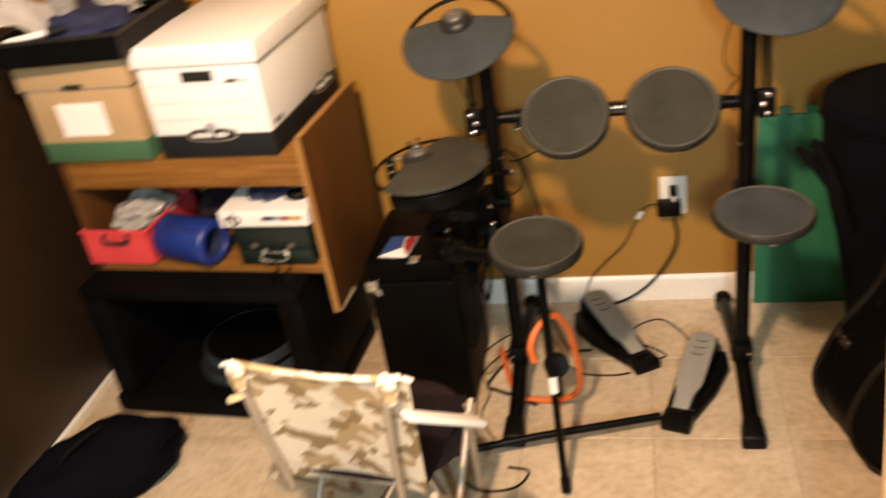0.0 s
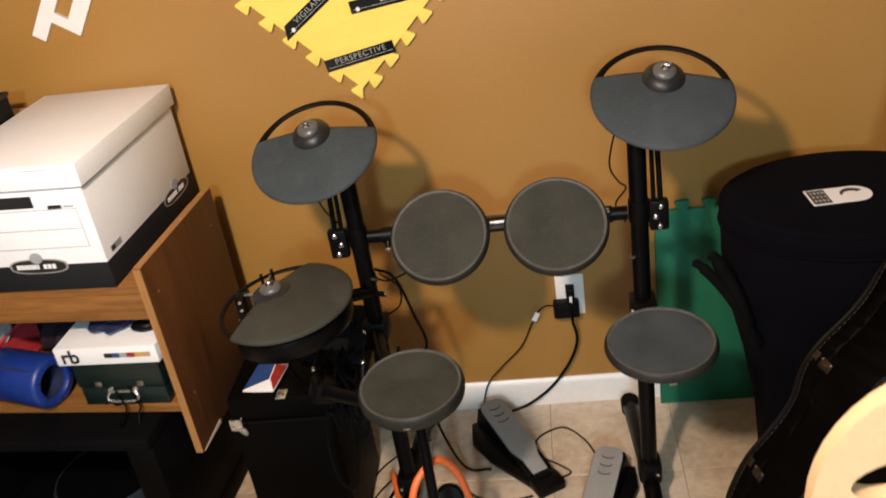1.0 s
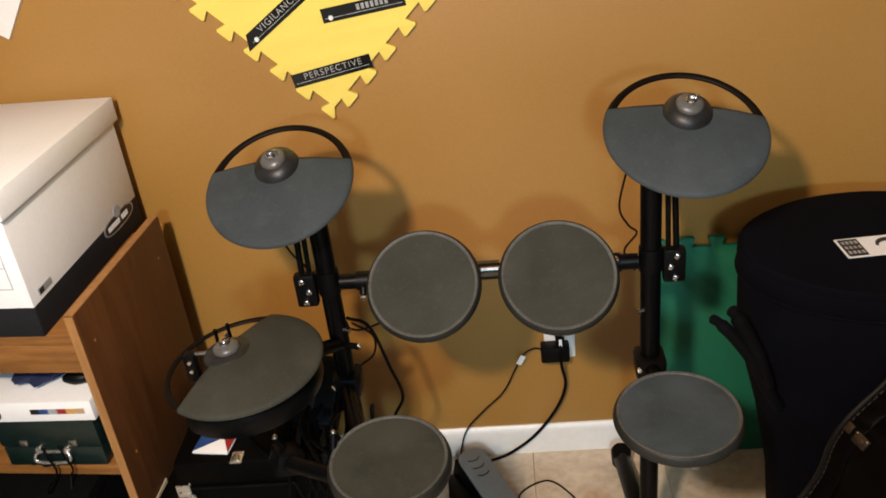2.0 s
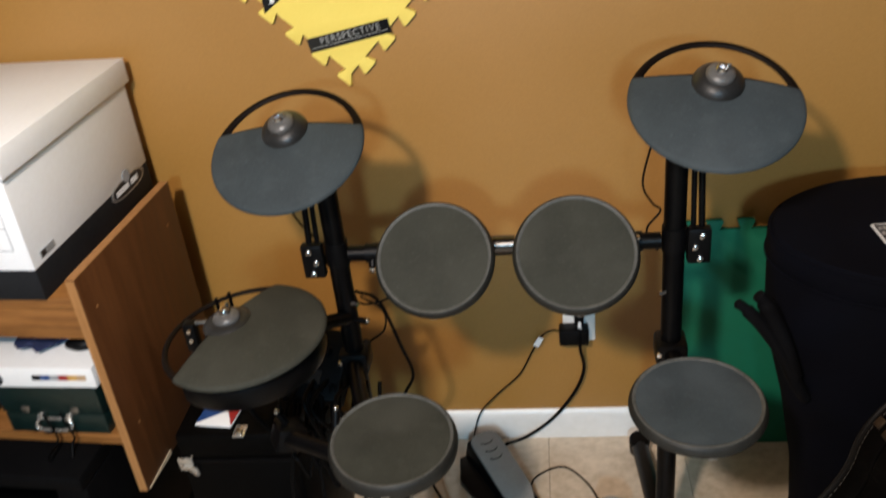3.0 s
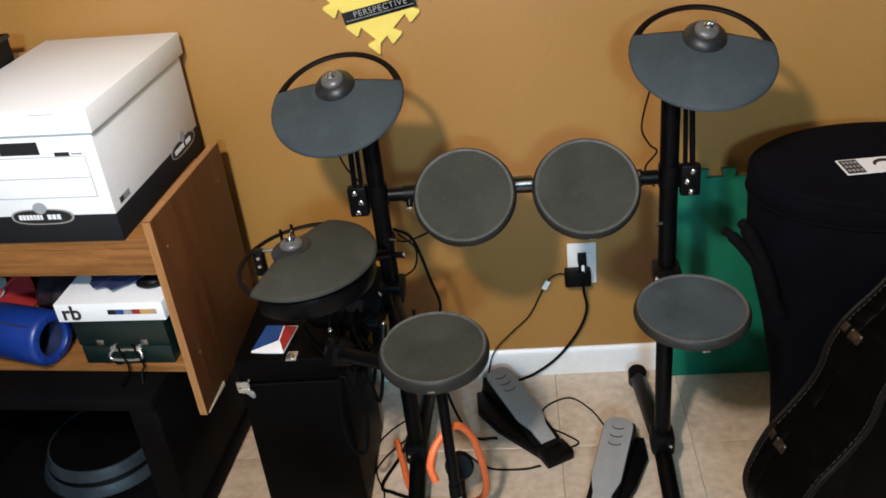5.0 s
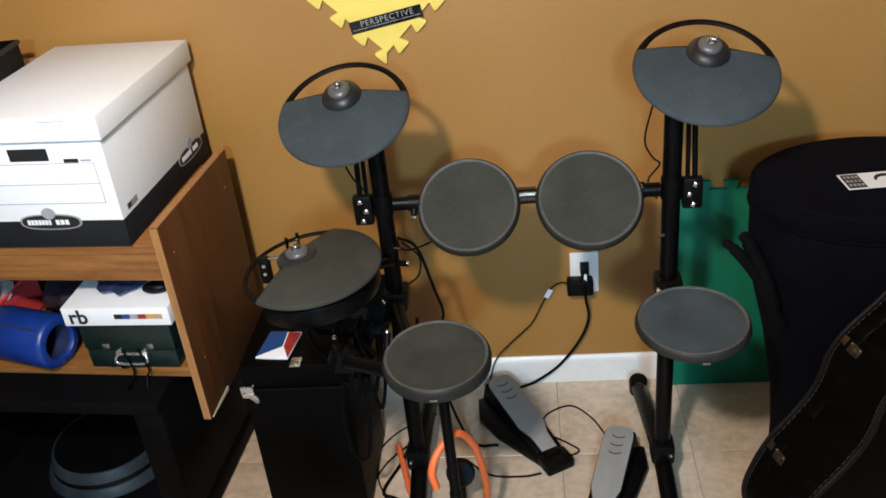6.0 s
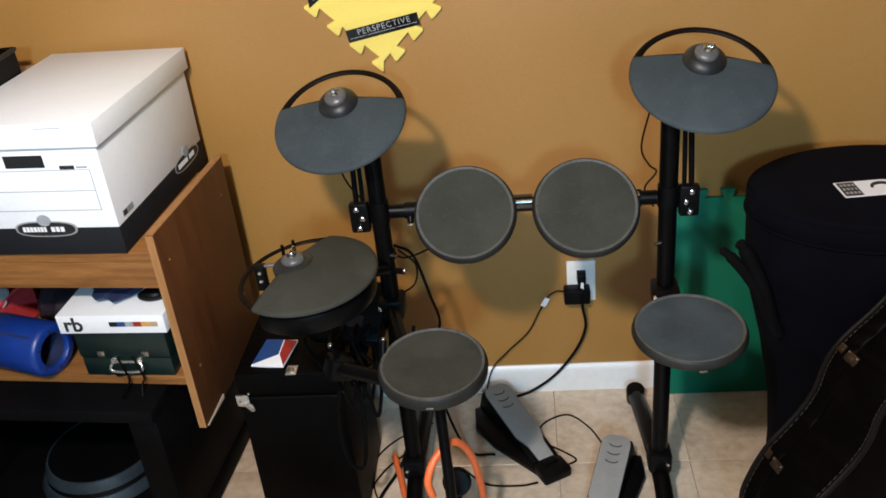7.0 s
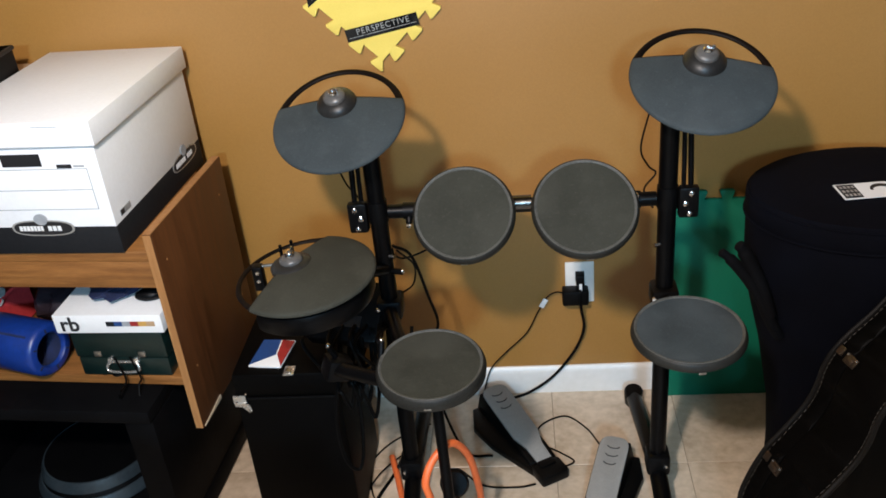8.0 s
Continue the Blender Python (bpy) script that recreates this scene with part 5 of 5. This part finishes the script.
for s in (-1, 1):
    part("rod_end", tube([(s * 0.166, -0.026, 0.640), (s * 0.150, -0.026, 0.645)], 0.0045, 8), PAPER, ch, "pale rod end")
seat = bmesh.new()
gs = [[seat.verts.new((TLx * 0.95 + (TRx - TLx) * 0.95 * i / 8, 0.02 + 0.25 * j / 8, 0.362 - 0.010 * math.sin(math.pi * i / 8) - 0.006 * math.sin(math.pi * j / 8))) for i in range(9)] for j in range(9)]
for j in range(8):
    for i in range(8):
        seat.faces.new((gs[j][i], gs[j][i + 1], gs[j + 1][i + 1], gs[j + 1][i]))
bmesh.ops.solidify(seat, geom=seat.faces[:], thickness=0.004)
part("seat", seat, DARKVINYL, ch, "dark fabric seat")
for s in (-1, 1):
    x = 0.145 * s
    up1 = part("back_tube", tube(curve_points([(x * (0.84 if s < 0 else 0.62), 0.004, 0.33), (x * (0.92 if s < 0 else 0.70), -0.014, 0.47), (x * (0.985 if s < 0 else 0.82), -0.030, 0.636)], 5), 0.0075, 10), TUBEGREY, ch)
    part("tube_cap", lathe([(0, 0), (0.0085, 0), (0.008, 0.010), (0, 0.011)], 10, m=pose(x * (1.0 if s < 0 else 0.82), -0.028, 0.628)), CAMO, up1)
    part("leg", tube([(x * 0.98, -0.07, 0.036), (x * 0.98, 0.27, 0.355)], 0.0075, 10), TUBEGREY, ch)
    part("leg", tube([(x * 1.04, 0.27, 0.036), (x * 1.04, 0.0, 0.355)], 0.0075, 10), TUBEGREY, ch)
    part("front_post", tube([(x * 1.12, 0.19, 0.20), (x * 1.42, 0.075, 0.490)], 0.0065, 10), TUBEGREY, ch)
    part("armrest", box(-0.015, 0.015, -0.03, 0.135, -0.006, 0.006, 0.004), CAMO if s < 0 else PAPER, ch, "pale fabric armrest", m=pose(x * 1.13, -0.02, 0.560, -35, 0, -38 * s))

stool = thing("round_stool", "round dark vinyl drum stool behind the camouflage chair", "stool", m=pose(0.108, 1.155, 0) @ Matrix.Scale(1.06, 4))
part("seat", lathe([(0, 0.21), (0.105, 0.21), (0.118, 0.22), (0.122, 0.245), (0.116, 0.268), (0.09, 0.278), (0, 0.282)], 40), DARKVINYL, stool)
part("column", tube([(0, 0, 0.10), (0, 0, 0.212)], 0.014, 14), BLACKMETAL, stool)
for k in range(3):
    a = radians(90 + 120 * k)
    part("leg", tube([(0.012 * math.cos(a), 0.012 * math.sin(a), 0.17), (0.13 * math.cos(a), 0.13 * math.sin(a), 0.008)], 0.009, 10), CHROME, stool)

# ---- cream chair back at the edge ----
cc = thing("moulded_chair", "cream plastic chair with round holes in its tall back", "chair", m=pose(1.056, 0.64, 0))
def back_outline(w, z0, z1, rx, rz, foot):
    """Upright back: straight sides that narrow a little downwards and broad rounded shoulders."""
    a = w / 2
    right = [(foot, z0), (a - 0.014, z1 - rz - 0.25), (a - 0.004, z1 - rz - 0.10)]
    right += [(a - rx + rx * math.cos(radians(t)), z1 - rz + rz * math.sin(radians(t))) for t in range(0, 91, 9)]
    return right + [(-x, z) for x, z in right[::-1]]


def holed_back(out, thick, holes):
    """Moulded shell with oval openings cut through, built as one sheet with softened edges."""
    bm = bmesh.new()
    vo = [bm.verts.new((x, y, 0)) for x, y in out]
    edges = [bm.edges.new((vo[i], vo[(i + 1) % len(vo)])) for i in range(len(vo))]
    for hx, hy, rx, ry, turn in holes:
        c, s = math.cos(radians(turn)), math.sin(radians(turn))
        ring = [(rx * math.cos(2 * math.pi * k / 24), ry * math.sin(2 * math.pi * k / 24)) for k in range(24)]
        vh = [bm.verts.new((hx + x * c - y * s, hy + x * s + y * c, 0)) for x, y in ring]
        edges += [bm.edges.new((vh[i], vh[(i + 1) % 24])) for i in range(24)]
    bmesh.ops.triangle_fill(bm, use_beauty=True, use_dissolve=False, edges=edges)
    res = bmesh.ops.extrude_face_region(bm, geom=bm.faces[:])
    for gg in res["geom"]:
        if isinstance(gg, bmesh.types.BMVert):
            gg.co.z += thick
    rim = [e for e in bm.edges if len(e.link_faces) == 2 and e.calc_face_angle(0) > 1.2]
    bmesh.ops.bevel(bm, geom=rim, offset=0.0045, segments=3, affect="EDGES", profile=0.5)
    return bm


holes = [(sx * (0.124 - 0.006 * k), 1.005 - 0.103 * k, 0.045 - 0.002 * k, 0.020, -sx * 14) for k in range(4) for sx in (-1, 1)]
part("back", holed_back(back_outline(0.396, 0.385, 1.102, 0.105, 0.128, 0.165), 0.016, holes), CREAM, cc, "tall rounded back with oval holes", m=pose(0.0, 0.0, 0.0, 90, 0, 0))
part("seat", box(-0.18, 0.18, -0.36, 0.0, 0.372, 0.398, 0.011), CREAM, cc)
for x in (-0.15, 0.15):
    for y in (-0.33, -0.03):
        part("leg", tube([(x, y, 0.374), (x * 1.15, y, 0.0)], [0.016, 0.013], 12), CREAM, cc)

# ---- dark duffel on the floor ----
db = thing("duffel_bag", "slumped black fabric bag on the floor by the cabinet", "bag", m=pose(-0.715, 1.215, 0.0, 0, 0, 46) @ Matrix.Scale(0.98, 4))
part("body", blob(0.215, 0.115, 0.095, 9, 0.20, 4, 1.6, floor=-0.070), CORDURA, db, m=pose(0, 0, 0.070))
part("handle", tube(curve_points([(-0.08, -0.02, 0.135), (-0.05, -0.03, 0.172), (0.04, 0.0, 0.175), (0.09, 0.02, 0.130)], 6), 0.007, 8), STRAP, db)

# ---- floor tiles ----
P = 0.3048
tile_me = finish(box(-P / 2 + 0.0009, P / 2 - 0.0009, -P / 2 + 0.0009, P / 2 - 0.0009, -0.004, 0.0, 0.0008, 1), "tile", VINYL, smooth=False)
for i in range(-9, 8):
    for j in range(-16, 2):
        x, y = 0.610 + P * (i + 0.5), 1.713 + P * (j + 0.5)
        if XW - 0.1 < x < XE + 0.1 and YS - 0.1 < y < YN + 0.1:
            ob = new("tile", tile_me)
            ob.parent = floor
            ob.location = (x, y, 0)
